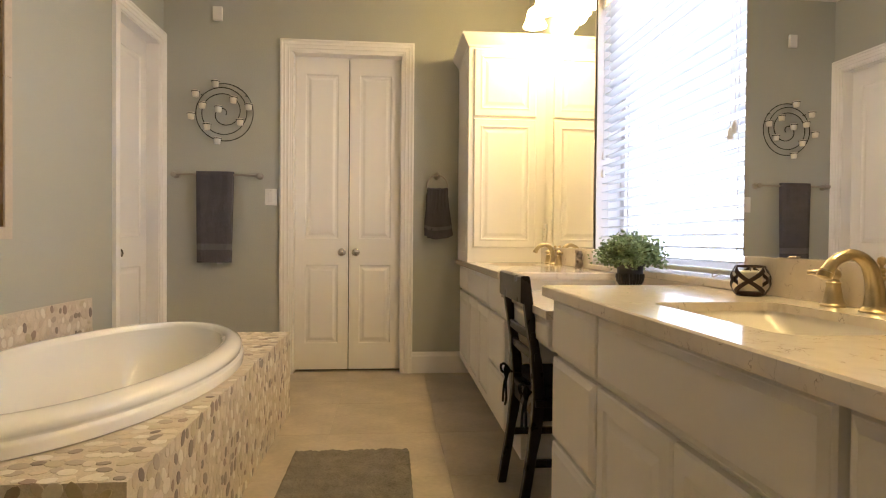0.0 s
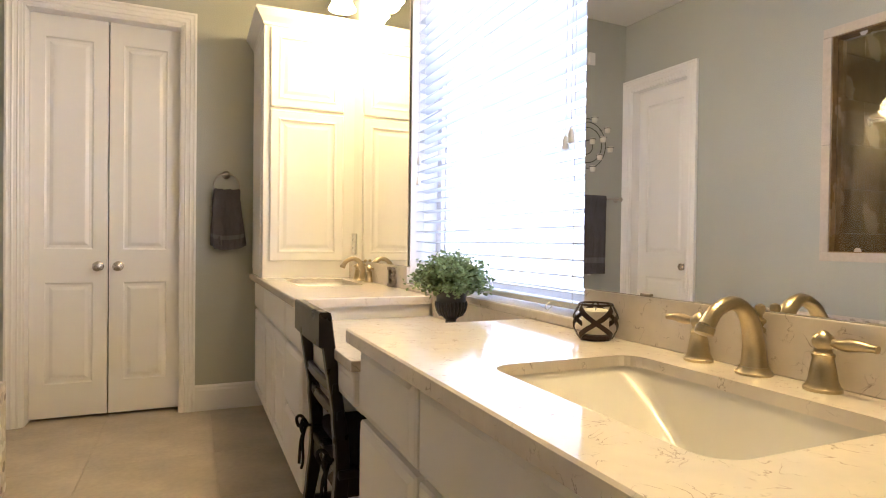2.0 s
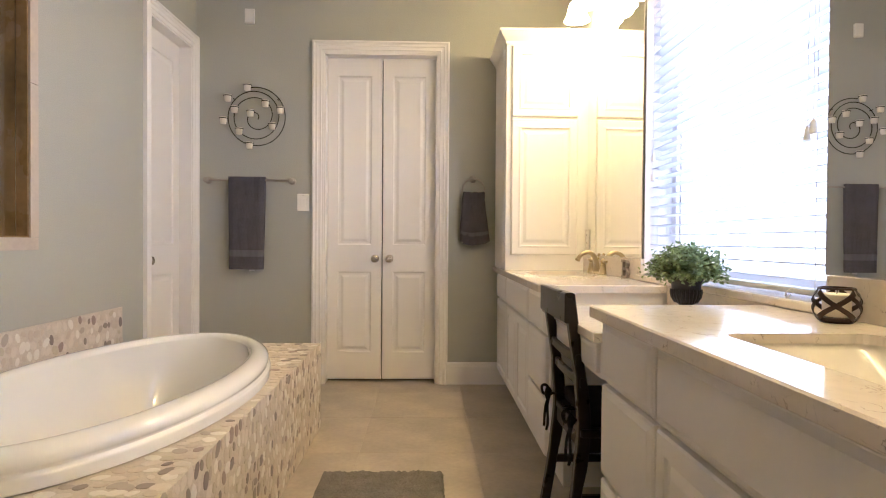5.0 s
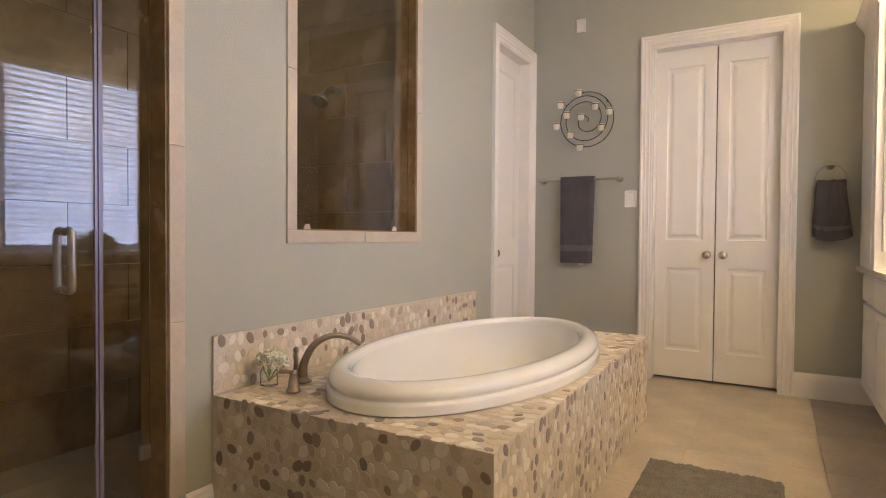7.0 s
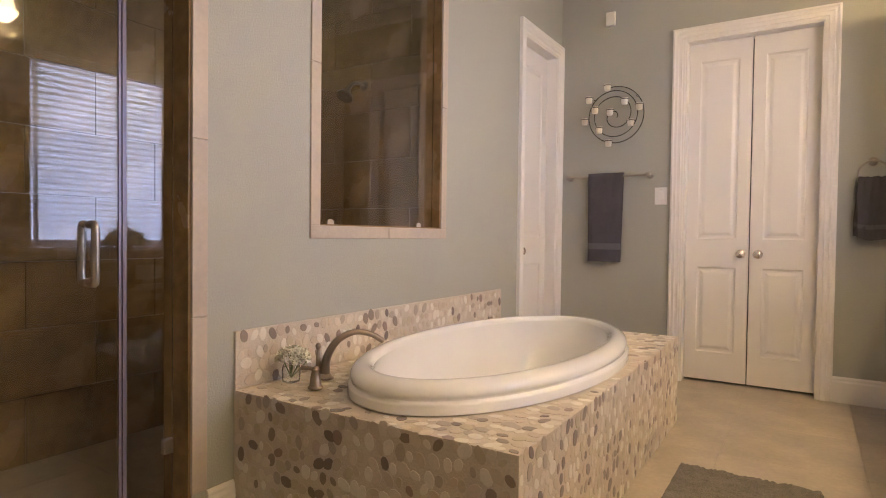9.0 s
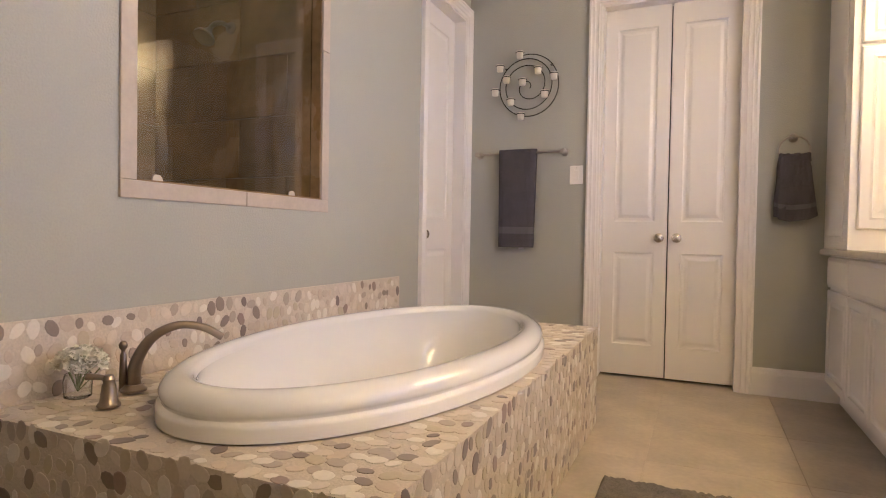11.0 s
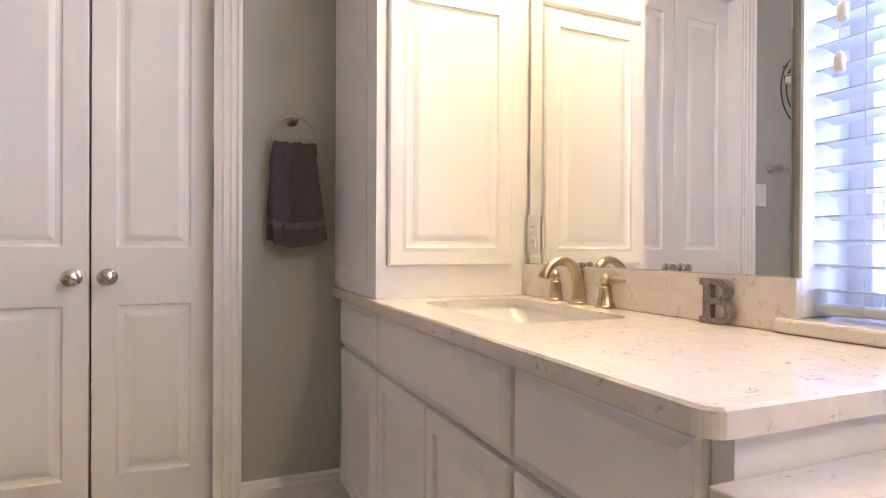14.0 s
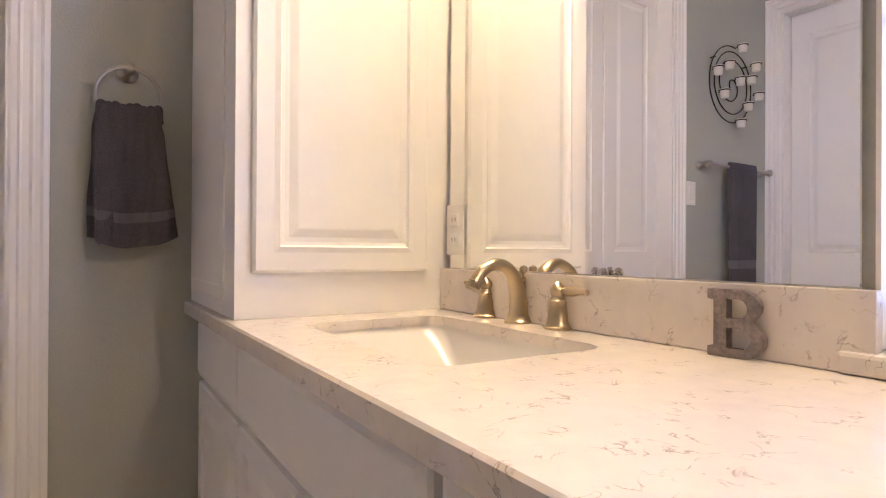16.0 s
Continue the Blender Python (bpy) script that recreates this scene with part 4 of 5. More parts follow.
# ---------------- taps ----------------
def basin_tap(yc):
    f = thing("basin_tap", (1.572, yc, TOP), "brushed champagne widespread basin tap with two lever handles", "tap", "basin taps of the vanities")
    x = 1.572
    part("spout_base", lathe([(0.030, 0), (0.030, 0.004), (0.026, 0.008), (0.0235, 0.014)], pose(x, yc, TOP), 24), BRASS, f, smooth=True)
    pts = curve_points([(x, yc, TOP + 0.010), (x - 0.002, yc, TOP + 0.055), (x - 0.018, yc, TOP + 0.102), (x - 0.052, yc, TOP + 0.123), (x - 0.090, yc, TOP + 0.112), (x - 0.113, yc, TOP + 0.086)], 30)
    part("spout", tube(pts, lambda u: 0.0225 - 0.0105 * min(1, u * 1.7) ** 0.75 + 0.0015 * max(0, u - 0.8) * 5, 16), BRASS, f, smooth=True)
    part("aerator", lathe([(0.0125, -0.012), (0.0155, -0.010), (0.0155, 0.002), (0.012, 0.004)], Matrix.Translation((x - 0.114, yc, TOP + 0.084)) @ pose(0, 0, 0, 0, 22), 18), BRASS, f, smooth=True)
    part("lift_rod", lathe([(0.004, 0), (0.006, 0.008), (0.010, 0.012), (0.010, 0.017), (0.005, 0.021), (0.007, 0.025), (0.010, 0.028), (0.010, 0.033), (0.004, 0.037), (0.004, 0.041), (0.0075, 0.045), (0.009, 0.051), (0.0075, 0.057), (0.002, 0.060)], pose(x + 0.013, yc, TOP + 0.060), 12), BRASS, f, smooth=True)
    for s in (1, -1):
        y = yc + s * 0.118
        part("handle_base", lathe([(0.027, 0), (0.027, 0.005), (0.023, 0.009), (0.0225, 0.012), (0.0205, 0.015), (0.0180, 0.032), (0.0145, 0.050), (0.0160, 0.053), (0.0160, 0.056), (0.0125, 0.059), (0.0115, 0.064), (0.0150, 0.069), (0.0158, 0.076), (0.0135, 0.083), (0.0085, 0.087), (0.0060, 0.090), (0.002, 0.092)], pose(x, y, TOP), 22), BRASS, f, smooth=True)
        lever = [(x, y + s * 0.008, TOP + 0.074), (x, y + s * 0.03, TOP + 0.074), (x - 0.001, y + s * 0.052, TOP + 0.076), (x - 0.002, y + s * 0.078, TOP + 0.075)]
        part("lever", tube(curve_points(lever, 14), lambda u: 0.0058 + 0.0042 * math.sin(math.pi * min(1, u * 1.05)) ** 2 if u > 0.12 else 0.0062, 12), BRASS, f, "lever handle", True)


basin_tap(4.54)
basin_tap(2.085)

tt = thing("bath_tap", (-0.975, 2.59, DECK), "dark brushed nickel bath tap with curved spout", "tap")
bx, byy = -0.975, 2.585
part("spout_base", lathe([(0.033, 0), (0.033, 0.006), (0.026, 0.012), (0.022, 0.018)], pose(bx, byy, DECK + 0.004), 24), BRONZE, tt, smooth=True)
d = Vector((0.62, 0.78, 0))
sp = [Vector((bx, byy, DECK + 0.012)), Vector((bx, byy, DECK + 0.08)) + d * 0.006, Vector((bx, byy, DECK + 0.145)) + d * 0.045, Vector((bx, byy, DECK + 0.175)) + d * 0.11, Vector((bx, byy, DECK + 0.165)) + d * 0.175, Vector((bx, byy, DECK + 0.135)) + d * 0.225]
part("spout", tube(curve_points(sp, 30), lambda u: 0.0185 - 0.0075 * min(1, 1.6 * u), 16), BRONZE, tt, smooth=True)
part("diverter", lathe([(0.011, 0), (0.010, 0.05), (0.008, 0.098), (0.005, 0.104), (0.005, 0.110), (0.010, 0.116), (0.0115, 0.124), (0.008, 0.132), (0.002, 0.135)], pose(bx - 0.022, byy - 0.014, DECK + 0.004), 14), BRONZE, tt, smooth=True)
part("handle_base", lathe([(0.027, 0), (0.027, 0.005), (0.021, 0.012), (0.016, 0.05), (0.013, 0.058), (0.015, 0.066), (0.010, 0.076), (0.003, 0.078)], pose(-0.905, 2.462, DECK + 0.004), 20), BRONZE, tt, smooth=True)
part("lever", tube([(-0.905, 2.462, DECK + 0.072), (-0.925, 2.447, DECK + 0.076), (-0.945, 2.432, DECK + 0.078)], lambda u: 0.006 + 0.003 * u, 10), BRONZE, tt, smooth=True)

# ---------------- vanity lights ----------------
def vanity_light(ys):
    c = (ys[0] + ys[-1]) / 2
    f = thing("vanity_light", (XR, c, 2.60), "lit four-shade vanity wall light in warm metal", "wall light", "wall lights above the mirrors")
    part("backplate", box(XR - 0.016, c - 0.11, 2.575, XR - 0.0005, c + 0.11, 2.690, 0.006), BRASS, f, smooth=True)
    part("rail", box(XR - 0.062, ys[-1] - 0.07, 2.612, XR - 0.036, ys[0] + 0.07, 2.650, 0.005), BRASS, f, "flat metal bar", True)
    part("stem", tube([(XR - 0.014, c, 2.631), (XR - 0.04, c, 2.631)], 0.014, 12), BRASS, f, smooth=True)
    for y in ys:
        a = part("arm", tube(curve_points([(XR - 0.055, y, 2.631), (XR - 0.095, y, 2.652), (XR - 0.128, y, 2.635), (XR - 0.13, y, 2.592)], 14), 0.007, 10), BRASS, f, smooth=True)
        part("socket", lathe([(0.020, 0.572), (0.022, 0.580), (0.020, 0.598), (0.010, 0.607)], pose(XR - 0.13, y, 2.0), 18), BRASS, a, smooth=True)
        part("shade", lathe([(0.078, 0.452), (0.080, 0.454), (0.075, 0.464), (0.064, 0.484), (0.057, 0.512), (0.053, 0.540), (0.044, 0.562), (0.024, 0.578)], pose(XR - 0.13, y, 2.0), 28, None, False), SHADE, a, "glowing frosted bell shade", True)


vanity_light(FAR_BULBS)
vanity_light(NEAR_BULBS)

# ---------------- chair ----------------
def chair():
    c = thing("dining_chair", (1.25, 3.21, 0), "black-brown wooden chair with ladder back pulled up to the desk", "chair")
    for y in (3.030, 3.392):
        pts = curve_points([(1.030, y, 0.0), (1.062, y, 0.20), (1.090, y, 0.42), (1.082, y, 0.58), (1.058, y, 0.74), (1.037, y, 0.893)], 20)
        bm = bmesh.new()
        prev = None
        for p in pts:
            w = 0.019
            h = 0.021 if 0.3 < p.z < 0.6 else 0.017
            ring = [bm.verts.new((p.x + a * h, p.y + b * w, p.z)) for a, b in ((-1, -0.8), (-0.8, -1), (0.8, -1), (1, -0.8), (1, 0.8), (0.8, 1), (-0.8, 1), (-1, 0.8))]
            if prev:
                for i in range(8):
                    bm.faces.new((prev[i], prev[(i + 1) % 8], ring[(i + 1) % 8], ring[i]))
            else:
                bm.faces.new(ring)
            prev = ring
        bm.faces.new(prev[::-1])
        bmesh.ops.recalc_face_normals(bm, faces=bm.faces)
        part("rear_leg", bm, CHAIRB, c)

    def rail(name, z0, z1, x, t, bow):
        bm = bmesh.new()
        n = 12
        prev = None
        for i in range(n + 1):
            u = i / n
            y = 3.008 + 0.406 * u
            xx = x + bow * math.sin(math.pi * u)
            ring = [bm.verts.new((xx + a * t, y, z)) for a, z in ((-0.5, z0 + 0.004), (-0.3, z0), (0.3, z0), (0.5, z0 + 0.004), (0.5, z1 - 0.004), (0.3, z1), (-0.3, z1), (-0.5, z1 - 0.004))]
            if prev:
                for k in range(8):
                    bm.faces.new((prev[k], prev[(k + 1) % 8], ring[(k + 1) % 8], ring[k]))
            else:
                bm.faces.new(ring)
            prev = ring
        bm.faces.new(prev[::-1])
        bmesh.ops.recalc_face_normals(bm, faces=bm.faces)
        part(name, bm, CHAIRB, c)
    rail("top_rail", 0.803, 0.904, 1.034, 0.034, -0.004)
    rail("back_slat", 0.668, 0.700, 1.066, 0.018, -0.008)
    rail("back_slat", 0.590, 0.622, 1.080, 0.018, -0.008)
    part("seat", box(1.075, 3.00, 0.425, 1.475, 3.42, 0.452, 0.006), CHAIRB, c)
    for y in (3.025, 3.395):
        part("front_leg", box(1.44, y - 0.019, 0, 1.475, y + 0.019, 0.424, 0.004), CHAIRB, c)
        part("side_stretcher", box(1.08, y - 0.010, 0.20, 1.45, y + 0.010, 0.228, 0.003), CHAIRB, c)
        part("seat_rail", box(1.10, y - 0.012, 0.372, 1.44, y + 0.012, 0.424, 0.003), CHAIRB, c)
    part("rear_rail", box(1.078, 3.045, 0.372, 1.098, 3.377, 0.424, 0.003), CHAIRB, c)
    k = thing("seat_cushion", (1.28, 3.21, 0.453), "black fabric seat cushion tied to the chair", "cushion")
    CUSH = mat("black_fabric", (0.018, 0.017, 0.020), 0.9, vary=0.15, scale=30, grain=0.3, grain_scale=400, bump=0.5, spec=0.15)
    bm = box(1.105, 3.015, 0.453, 1.465, 3.405, 0.505, 0.022, 4)
    part("pad", bm, CUSH, k, smooth=True)
    for y in (3.03, 3.392):
        for s in (1, -1):
            loop = curve_points([(1.060, y, 0.475), (1.042, y + s * 0.02, 0.500), (1.030, y + s * 0.042, 0.488), (1.036, y + s * 0.035, 0.462), (1.055, y, 0.472)], 18)
            part("tie_bow", tube(loop, 0.0055, 8), CUSH, k, smooth=True)
            part("tie_end", tube(curve_points([(1.055, y, 0.472), (1.042, y + s * 0.012, 0.43), (1.040, y + s * 0.030, 0.375 + s * 0.01), (1.036, y + s * 0.022, 0.335)], 12), 0.005, 8), CUSH, k, smooth=True)
        part("tie_knot", lathe([(0.004, -0.012), (0.011, -0.006), (0.012, 0.004), (0.005, 0.012)], pose(1.052, y, 0.474), 10), CUSH, k, smooth=True)
        part("tie_strap", tube([(1.055, y, 0.474), (1.09, y + (0.024 if y < 3.2 else -0.024), 0.474), (1.118, y + (0.02 if y < 3.2 else -0.02), 0.474)], 0.005, 8), CUSH, k, smooth=True)


chair()

# ---------------- plant, candle, letter, flowers, rug ----------------
PX, PY = 1.500, 3.185
pl = thing("potted_plant", (PX, PY, DESK), "bushy green artificial boxwood in a black urn", "plant")
part("urn", lathe([(0.042, 0), (0.042, 0.010), (0.034, 0.018), (0.019, 0.030), (0.018, 0.042), (0.034, 0.056), (0.046, 0.075), (0.050, 0.092), (0.050, 0.115), (0.052, 0.130), (0.060, 0.140), (0.060, 0.146), (0.050, 0.146), (0.046, 0.128), (0.004, 0.126)], pose(PX, PY, DESK), 28), URN, pl, smooth=True)
for i in range(24):
    a = 2 * math.pi * i / 24
    part("gadroon", tube([(PX + r * math.cos(a), PY + r * math.sin(a), DESK + z) for r, z in ((0.036, 0.058), (0.047, 0.075), (0.051, 0.093), (0.050, 0.104))], 0.0052, 6), URN, pl)
rng = random.Random(5)
bm = bmesh.new()
stems = bmesh.new()
for i in range(230):
    th = rng.uniform(0, 2 * math.pi)
    ph = math.acos(rng.uniform(-0.28, 1))
    k = rng.uniform(0.72, 1.06)
    tip = Vector((PX + 0.125 * k * math.sin(ph) * math.cos(th), PY + 0.138 * k * math.sin(ph) * math.sin(th), DESK + 0.168 + 0.100 * k * math.cos(ph)))
    tip.x = min(tip.x, 1.62)
    root = Vector((PX + rng.uniform(-0.03, 0.03), PY + rng.uniform(-0.03, 0.03), DESK + 0.13))
    mid = (root + tip) / 2 + Vector((0, 0, 0.02))
    if i % 3 == 0:
        tube([root, mid, tip], 0.0016, 4, stems)
    for j in range(17):
        u = rng.uniform(0.45, 1.03)
        p = root.lerp(mid, u * 2) if u < 0.5 else mid.lerp(tip, u * 2 - 1)
        p = p + Vector((rng.gauss(0, 0.012), rng.gauss(0, 0.012), rng.gauss(0, 0.010)))
        q = Euler((rng.uniform(-0.9, 0.9), rng.uniform(-0.9, 0.9), rng.uniform(0, 6.28))).to_matrix()
        L, B = rng.uniform(0.010, 0.017), rng.uniform(0.005, 0.008)
        pts = [(0, 0, 0), (0.35 * L, B, 0.002), (0.75 * L, B * 0.85, 0.001), (L, 0, -0.003), (0.75 * L, -B * 0.85, 0.001), (0.35 * L, -B, 0.002)]
        v = [bm.verts.new(p + q @ Vector(c)) for c in pts]
        m0 = bm.verts.new(p + q @ Vector((0.5 * L, 0, -0.002)))
        for a in range(6):
            bm.faces.new((v[a], v[(a + 1) % 6], m0))
part("crown", bm, LEAF, pl, "dense small green leaves", kind="stuff")
part("stems", stems, STEMM, pl)

ca = thing("candle_holder", (1.545, 2.475, TOP), "round dark metal strap candle holder with a cream candle", "candle holder")
CX, CY = 1.545, 2.475
STRAP = mat("dark_bronze_strap", (0.055, 0.034, 0.028), 0.3, 0.6, vary=0.2, scale=40)


def belly(z):
    return 0.036 + 0.014 * math.sin(math.pi * min(1, z / 0.084))


def strap(a0, a1, z0, z1, h=0.013):
    own = bmesh.new()
    prev = None
    for i in range(15):
        u = i / 14
        a, z = lerp(a0, a1, u), lerp(z0, z1, u)
        ring = []
        for dz, dr in ((-h / 2, 0), (h / 2, 0), (h / 2, 0.0025), (-h / 2, 0.0025)):
            zz = min(max(z + dz, 0.001), 0.084)
            r = belly(zz) + dr
            ring.append(own.verts.new((CX + r * math.cos(a), CY + r * math.sin(a), TOP + zz)))
        if prev:
            for k in range(4):
                own.faces.new((prev[k], prev[(k + 1) % 4], ring[(k + 1) % 4], ring[k]))
        prev = ring
    bmesh.ops.recalc_face_normals(own, faces=own.faces)
    return own


for i in range(3):
    a = 2 * math.pi * i / 3 + 3.12
    part("strap", strap(a, a + 1.9, 0.010, 0.074), STRAP, ca)
    part("strap", strap(a + 1.9, a, 0.010, 0.074), STRAP, ca)
part("rim_band", strap(0, 2 * math.pi, 0.081, 0.081, 0.005), STRAP, ca)
part("base", lathe([(0.034, 0.0), (0.038, 0.004), (0.038, 0.012), (0.030, 0.014)], pose(CX, CY, TOP), 24), STRAP, ca)
part("candle", lathe([(0.029, 0.012), (0.030, 0.015), (0.030, 0.066), (0.026, 0.069), (0.004, 0.066)], pose(CX, CY, TOP), 24), CANDLE, ca, "cream pillar candle", True)
part("wick", tube([(CX, CY, TOP + 0.066), (CX + 0.001, CY, TOP + 0.076)], 0.001, 5), DARK, ca)


def letter_b():
    cu = bpy.data.curves.new("letter", "CURVE")
    cu.dimensions, cu.fill_mode, cu.extrude, cu.bevel_depth = "2D", "BOTH", 0.0085, 0.0006
    arc = lambda cx, cy, rx, ry, a0, a1, n: [(cx + rx * math.cos(radians(a0 + (a1 - a0) * i / n)), cy + ry * math.sin(radians(a0 + (a1 - a0) * i / n))) for i in range(n + 1)]
    outer = [(0, 0), (0.052, 0)] + arc(0.052, 0.029, 0.034, 0.029, -90, 62, 12) + arc(0.050, 0.081, 0.030, 0.025, -50, 90, 10) + [(0, 0.106), (0, 0.092), (0.010, 0.090), (0.010, 0.016), (0, 0.014)]
    low = [(0.030, 0.013), (0.051, 0.013)] + arc(0.051, 0.030, 0.018, 0.017, -90, 90, 10) + [(0.030, 0.047)]
    top = [(0.030, 0.061), (0.048, 0.061)] + arc(0.048, 0.077, 0.016, 0.016, -90, 90, 10) + [(0.030, 0.093)]
    for loop in (outer, low, top):
        s = cu.splines.new("POLY")
        s.points.add(len(loop) - 1)
        for p, (x, y) in zip(s.points, loop):
            p.co = (x, y, 0, 1)
        s.use_cyclic_u = True
    tmp = new("letter_outline", cu)
    me = bpy.data.meshes.new_from_object(tmp.evaluated_get(bpy.context.evaluated_depsgraph_get()))
    bpy.data.objects.remove(tmp)
    bm = bmesh.new()
    bm.from_mesh(me)
    bm.transform(Matrix.Translation((1.579, 4.106, TOP + 0.001)) @ pose(0, 0, 0, 90, 0, -86) @ Matrix.Scale(0.895, 4))
    ob = part("letter_b", bm, RUST)
    tagged(ob, "weathered metal letter B standing on the worktop", "letter")


letter_b()

fl = thing("flower_vase", (-1.04, 2.475, DECK), "small clear glass vase of white flowers", "vase")
vg = part("vase", lathe([(0.026, 0.004), (0.032, 0.008), (0.034, 0.05), (0.030, 0.066), (0.027, 0.066), (0.031, 0.05), (0.029, 0.012), (0.004, 0.010)], pose(-1.04, 2.475, DECK), 20), GLASS, fl, smooth=True)
vg.visible_shadow = False
PETAL = mat("white_petal", (0.86, 0.84, 0.72), 0.7, vary=0.12, scale=60)
bm = bmesh.new()
gr = bmesh.new()
for i in range(150):
    th, ph = rng.uniform(0, 6.28), math.acos(rng.uniform(-0.2, 1))
    p = Vector((-1.030 + 0.056 * math.sin(ph) * math.cos(th), 2.475 + 0.054 * math.sin(ph) * math.sin(th), DECK + 0.090 + 0.040 * math.cos(ph)))
    q = Euler((rng.uniform(-1, 1), rng.uniform(-1, 1), rng.uniform(0, 6))).to_matrix()
    for k in range(5):
        a = 2 * math.pi * k / 5
        v = [bm.verts.new(p + q @ Vector((r * math.cos(a + o), r * math.sin(a + o), z))) for r, o, z in ((0.001, 0, 0), (0.011, -0.55, 0.003), (0.015, 0, 0.004), (0.011, 0.55, 0.003))]
        bm.faces.new(v)
    if i % 12 == 0:
        tube([(-1.04, 2.475, DECK + 0.02), p], 0.0013, 4, gr)
part("blossom", bm, PETAL, fl, "white hydrangea petals", kind="stuff")
part("stems", gr, mat("pale_stem", (0.30, 0.36, 0.18), 0.6, vary=0.2, scale=30), fl)

# rug
bm = bmesh.new()
nx, ny = 120, 180
rx0, rx1, ry0, ry1 = 0.095, 0.645, 2.85, 3.755
grid = []
for i in range(nx + 1):
    row = []
    for j in range(ny + 1):
        x, y = lerp(rx0, rx1, i / nx), lerp(ry0, ry1, j / ny)
        e = min(i, nx - i, j, ny - j)
        h = 0.022 * min(1, e / 2.5) + (0.006 * noise.noise((x * 90, y * 90, 0)) + 0.006 * noise.noise((x * 16, y * 16, 2)) if e > 0 else 0)
        if e == 0:
            x += 0.004 * noise.noise((x * 50, y * 50, 5))
            y += 0.004 * noise.noise((x * 50, y * 50, 9))
        row.append(bm.verts.new((x, y, 0.002 + max(h, 0))))
    grid.append(row)
for i in range(nx):
    for j in range(ny):
        bm.faces.new((grid[i][j], grid[i + 1][j], grid[i + 1][j + 1], grid[i][j + 1]))
solo("bath_mat", bm, RUGM, "grey shaggy bath mat on the tiled floor", "rug", smooth=True)

# outside: plain bright backdrop
BACK = glow("bright_overcast", (0.86, 0.92, 1.0), 1.6)
tagged(part("backdrop", box(3.2, -2, -1, 3.25, 8.5, 6), BACK), "bright hazy daylight outside the window", "backdrop", kind="structure")

# ---------------- pebbles ----------------
def pebble_mesh(seed):
    r = random.Random(seed)
    n = 10
    own = bmesh.new()
    a, b = 0.0235, 0.0165
    pts = []
    for i in range(n):
        t = 2 * math.pi * i / n
        k = 1 + r.uniform(-0.09, 0.09)
        pts.append((b * k * math.cos(t), a * k * math.sin(t)))
    lo = [own.verts.new((x, y, 0)) for x, y in pts]
    md = [own.verts.new((x * 0.985, y * 0.985, 0.0028)) for x, y in pts]
    hi = [own.verts.new((x * 0.86, y * 0.88, 0.0042)) for x, y in pts]
    for p, q in ((lo, md), (md, hi)):
        for i in range(n):
            own.faces.new((p[i], p[(i + 1) % n], q[(i + 1) % n], q[i]))
    own.faces.new(hi)
    return own


PEB_BM = [pebble_mesh(k) for k in range(8)]
PEB_ME = []
for b in PEB_BM:
    me = bpy.data.meshes.new("pebble")
    b.to_mesh(me)
    me.materials.append(PEB_ONE)
    PEB_ME.append(me)
PEB_DATA = [([tuple(v.co) for v in b.verts], [[v.index for v in f.verts] for f in b.faces]) for b in PEB_BM]


def lay(w, h, m, seed, turn, single=None, keep=None):
    """Pebbles over a field w by h; m puts the field into the world. Returns those to be joined."""
    r = random.Random(seed)
    verts, faces = [], []
    dx, dy = w / round(w / 0.0395), h / round(h / 0.0470)
    row = 0
    y = dy * 0.5
    while y < h - dy * 0.2:
        x = dx * (0.5 + 0.5 * (row % 2))
        while x < w - dx * 0.2:
            px, py = x + r.uniform(-0.008, 0.008), y + r.uniform(-0.010, 0.010)
            rot = turn + r.gauss(0, 38)
            sc = 0.95 * r.choice((0.72, 0.86, 0.98, 1.06, 1.14, 1.24))
            q = m @ pose(px, py, 0, 0, 0, rot) @ Matrix.Diagonal((sc * r.uniform(0.86, 1.1), sc, r.uniform(0.20, 0.38), 1))
            k = r.randrange(8)
            p = q.translation
            if keep is None or keep(p):
                if single and single(p):
                    ob = new("pebble", PEB_ME[k])
                    ob.parent = DECKOB
                    ob.matrix_basis = PLACE[DECKOB].inverted() @ q
                else:
                    v, f = PEB_DATA[k]
                    base = len(verts)
                    verts.extend(tuple(q @ Vector(c)) for c in v)
                    faces.extend([base + i for i in g] for g in f)
            x += dx
        y += dy
        row += 1
    return verts, faces


def basis(o, u, v):
    u, v = Vector(u), Vector(v)
    n = u.cross(v)
    return Matrix(((u.x, v.x, n.x, o[0]), (u.y, v.y, n.y, o[1]), (u.z, v.z, n.z, o[2]), (0, 0, 0, 1)))


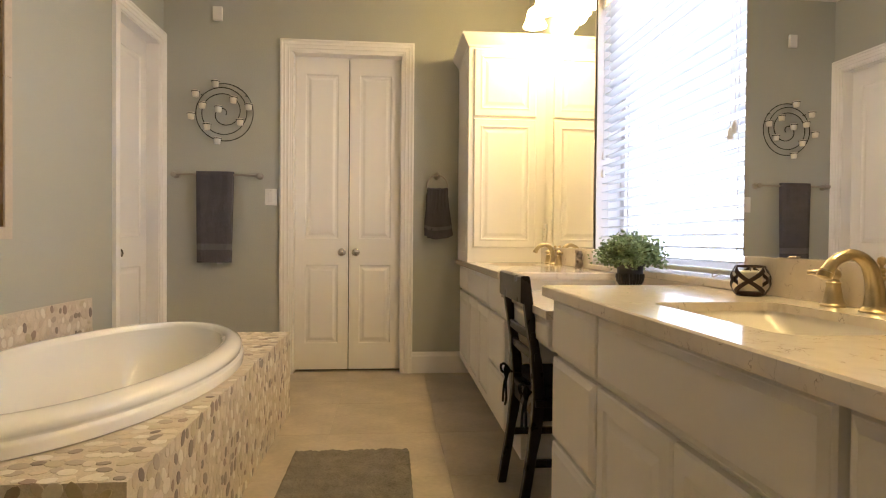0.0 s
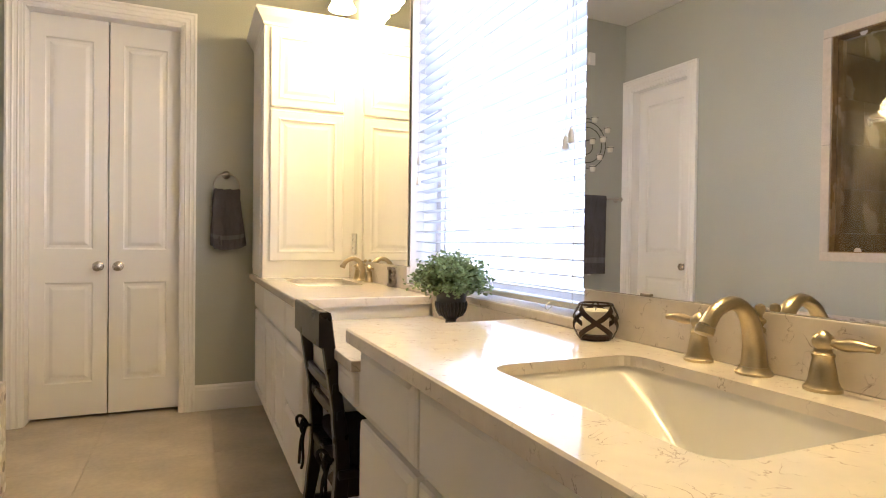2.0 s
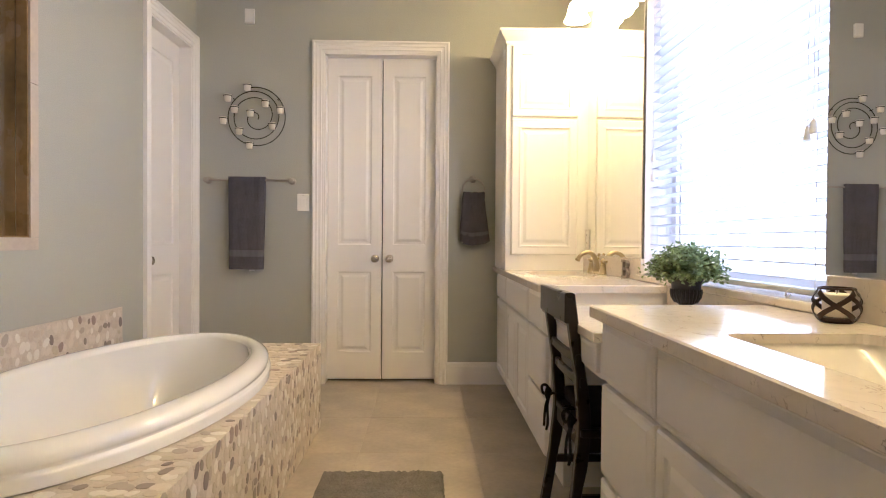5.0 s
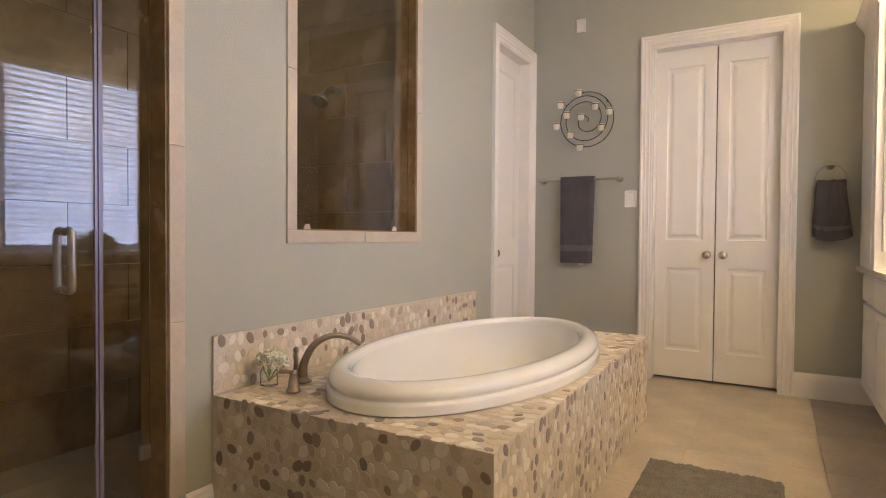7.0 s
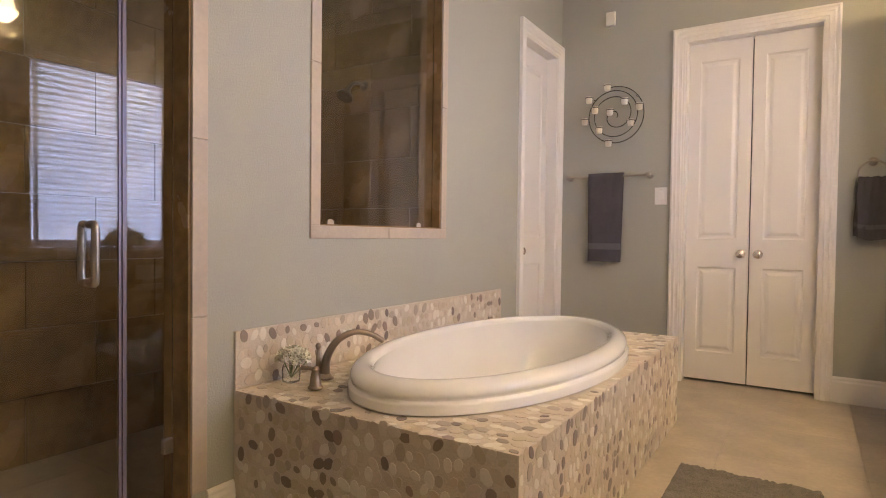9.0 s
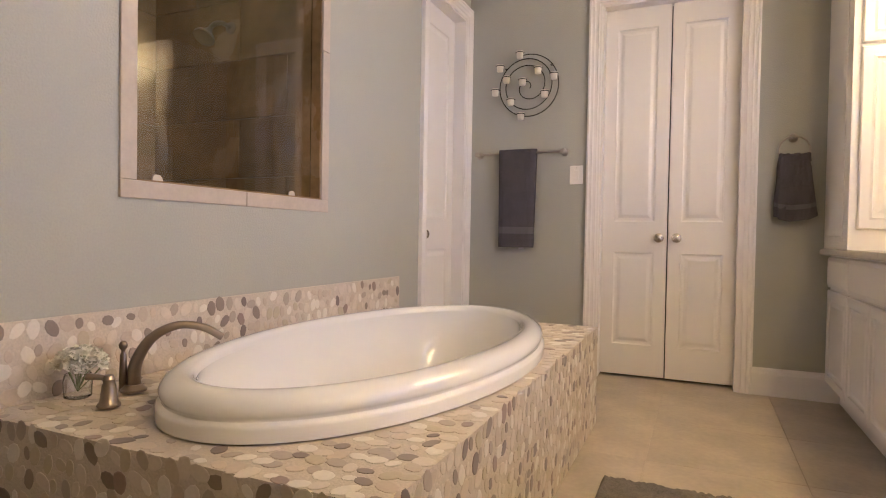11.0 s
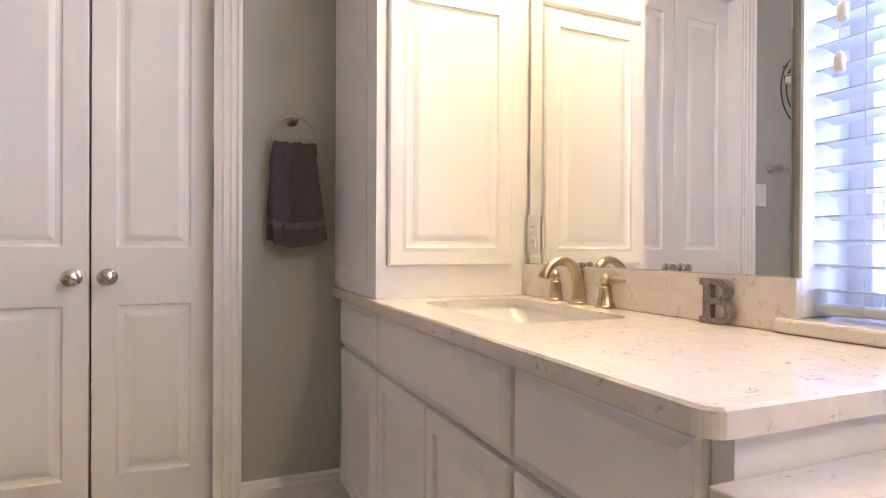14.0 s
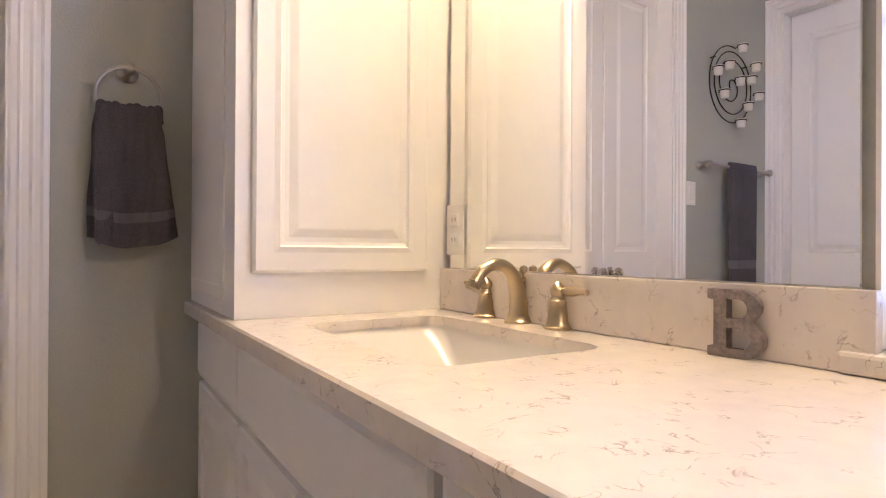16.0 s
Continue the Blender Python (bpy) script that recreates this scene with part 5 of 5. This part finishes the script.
def mosaic():
    allv, allf = [], []
    inside = lambda p: ((p.x - TX) / (TA + 0.012)) ** 2 + ((p.y - TY) / (TB + 0.012)) ** 2 > 1
    fields = [
        (1.091, 0.486, basis((XL + 0.006, 2.30, 0.0), (1, 0, 0), (0, 0, 1)), 11, 0, None, None),
        (2.135, 0.486, basis((-0.040, 2.302, 0.0), (0, 1, 0), (0, 0, 1)), 12, 0, lambda p: p.y < 3.18, None),
        (1.088, 2.14, basis((XL + 0.012, 2.300, DECK - 0.004), (1, 0, 0), (0, 1, 0)), 13, 90, None, inside),
        (2.085, 0.20, basis((XL + 0.010, 2.303, DECK), (0, 1, 0), (0, 0, 1)), 14, 0, None, None),
    ]
    for w, h, m, seed, turn, single, keep in fields:
        v, f = lay(w, h, m, seed, turn, single, keep)
        b = len(allv)
        allv += v
        allf += [[b + i for i in g] for g in f]
    me = bpy.data.meshes.new("pebble_mosaic")
    me.from_pydata(allv, [], allf)
    me.transform(PLACE[DECKOB].inverted())
    me.materials.append(PEB_ALL)
    ob = new("pebble_mosaic", me)
    ob.parent = DECKOB
    tagged(ob, "sliced pebbles in cream, tan and dark grey", kind="stuff")


mosaic()

# ---------------- single tiles of floor and shower ----------------
def floor_tiles():
    cache = {}
    s = 0.58
    nx0 = math.floor((SX - 0.23) / s)
    for i in range(nx0, 4):
        for j in range(-10, 3):
            x0, x1 = 0.23 + i * s, 0.23 + (i + 1) * s
            y0, y1 = 4.62 + j * s, 4.62 + (j + 1) * s
            x0, x1, y0, y1 = max(x0, SX), min(x1, XR), max(y0, YB), min(y1, YF + 0.13)
            if x1 - x0 < 0.03 or y1 - y0 < 0.03:
                continue
            key = (round(x1 - x0, 3), round(y1 - y0, 3))
            if key not in cache:
                own = box(0, 0, -0.0045, key[0] - 0.002, key[1] - 0.002, 0, 0.0006, 1)
                me = bpy.data.meshes.new("tile")
                own.to_mesh(me)
                own.free()
                me.materials.append(TILEF)
                cache[key] = me
            ob = new("tile", cache[key])
            ob.parent = floor
            ob.matrix_basis = pose(x0, y0, 0)


floor_tiles()
tile_field(sw, SY1 - SY0, CEIL, Matrix.Translation((SX, SY0, 0)) @ pose(0, 0, 0, 0, 0, 90), SHTILE)
tile_field(sn, XL - W - SX - 0.009, CEIL, Matrix.Translation((SX + 0.009, SY1, 0)), SHTILE)
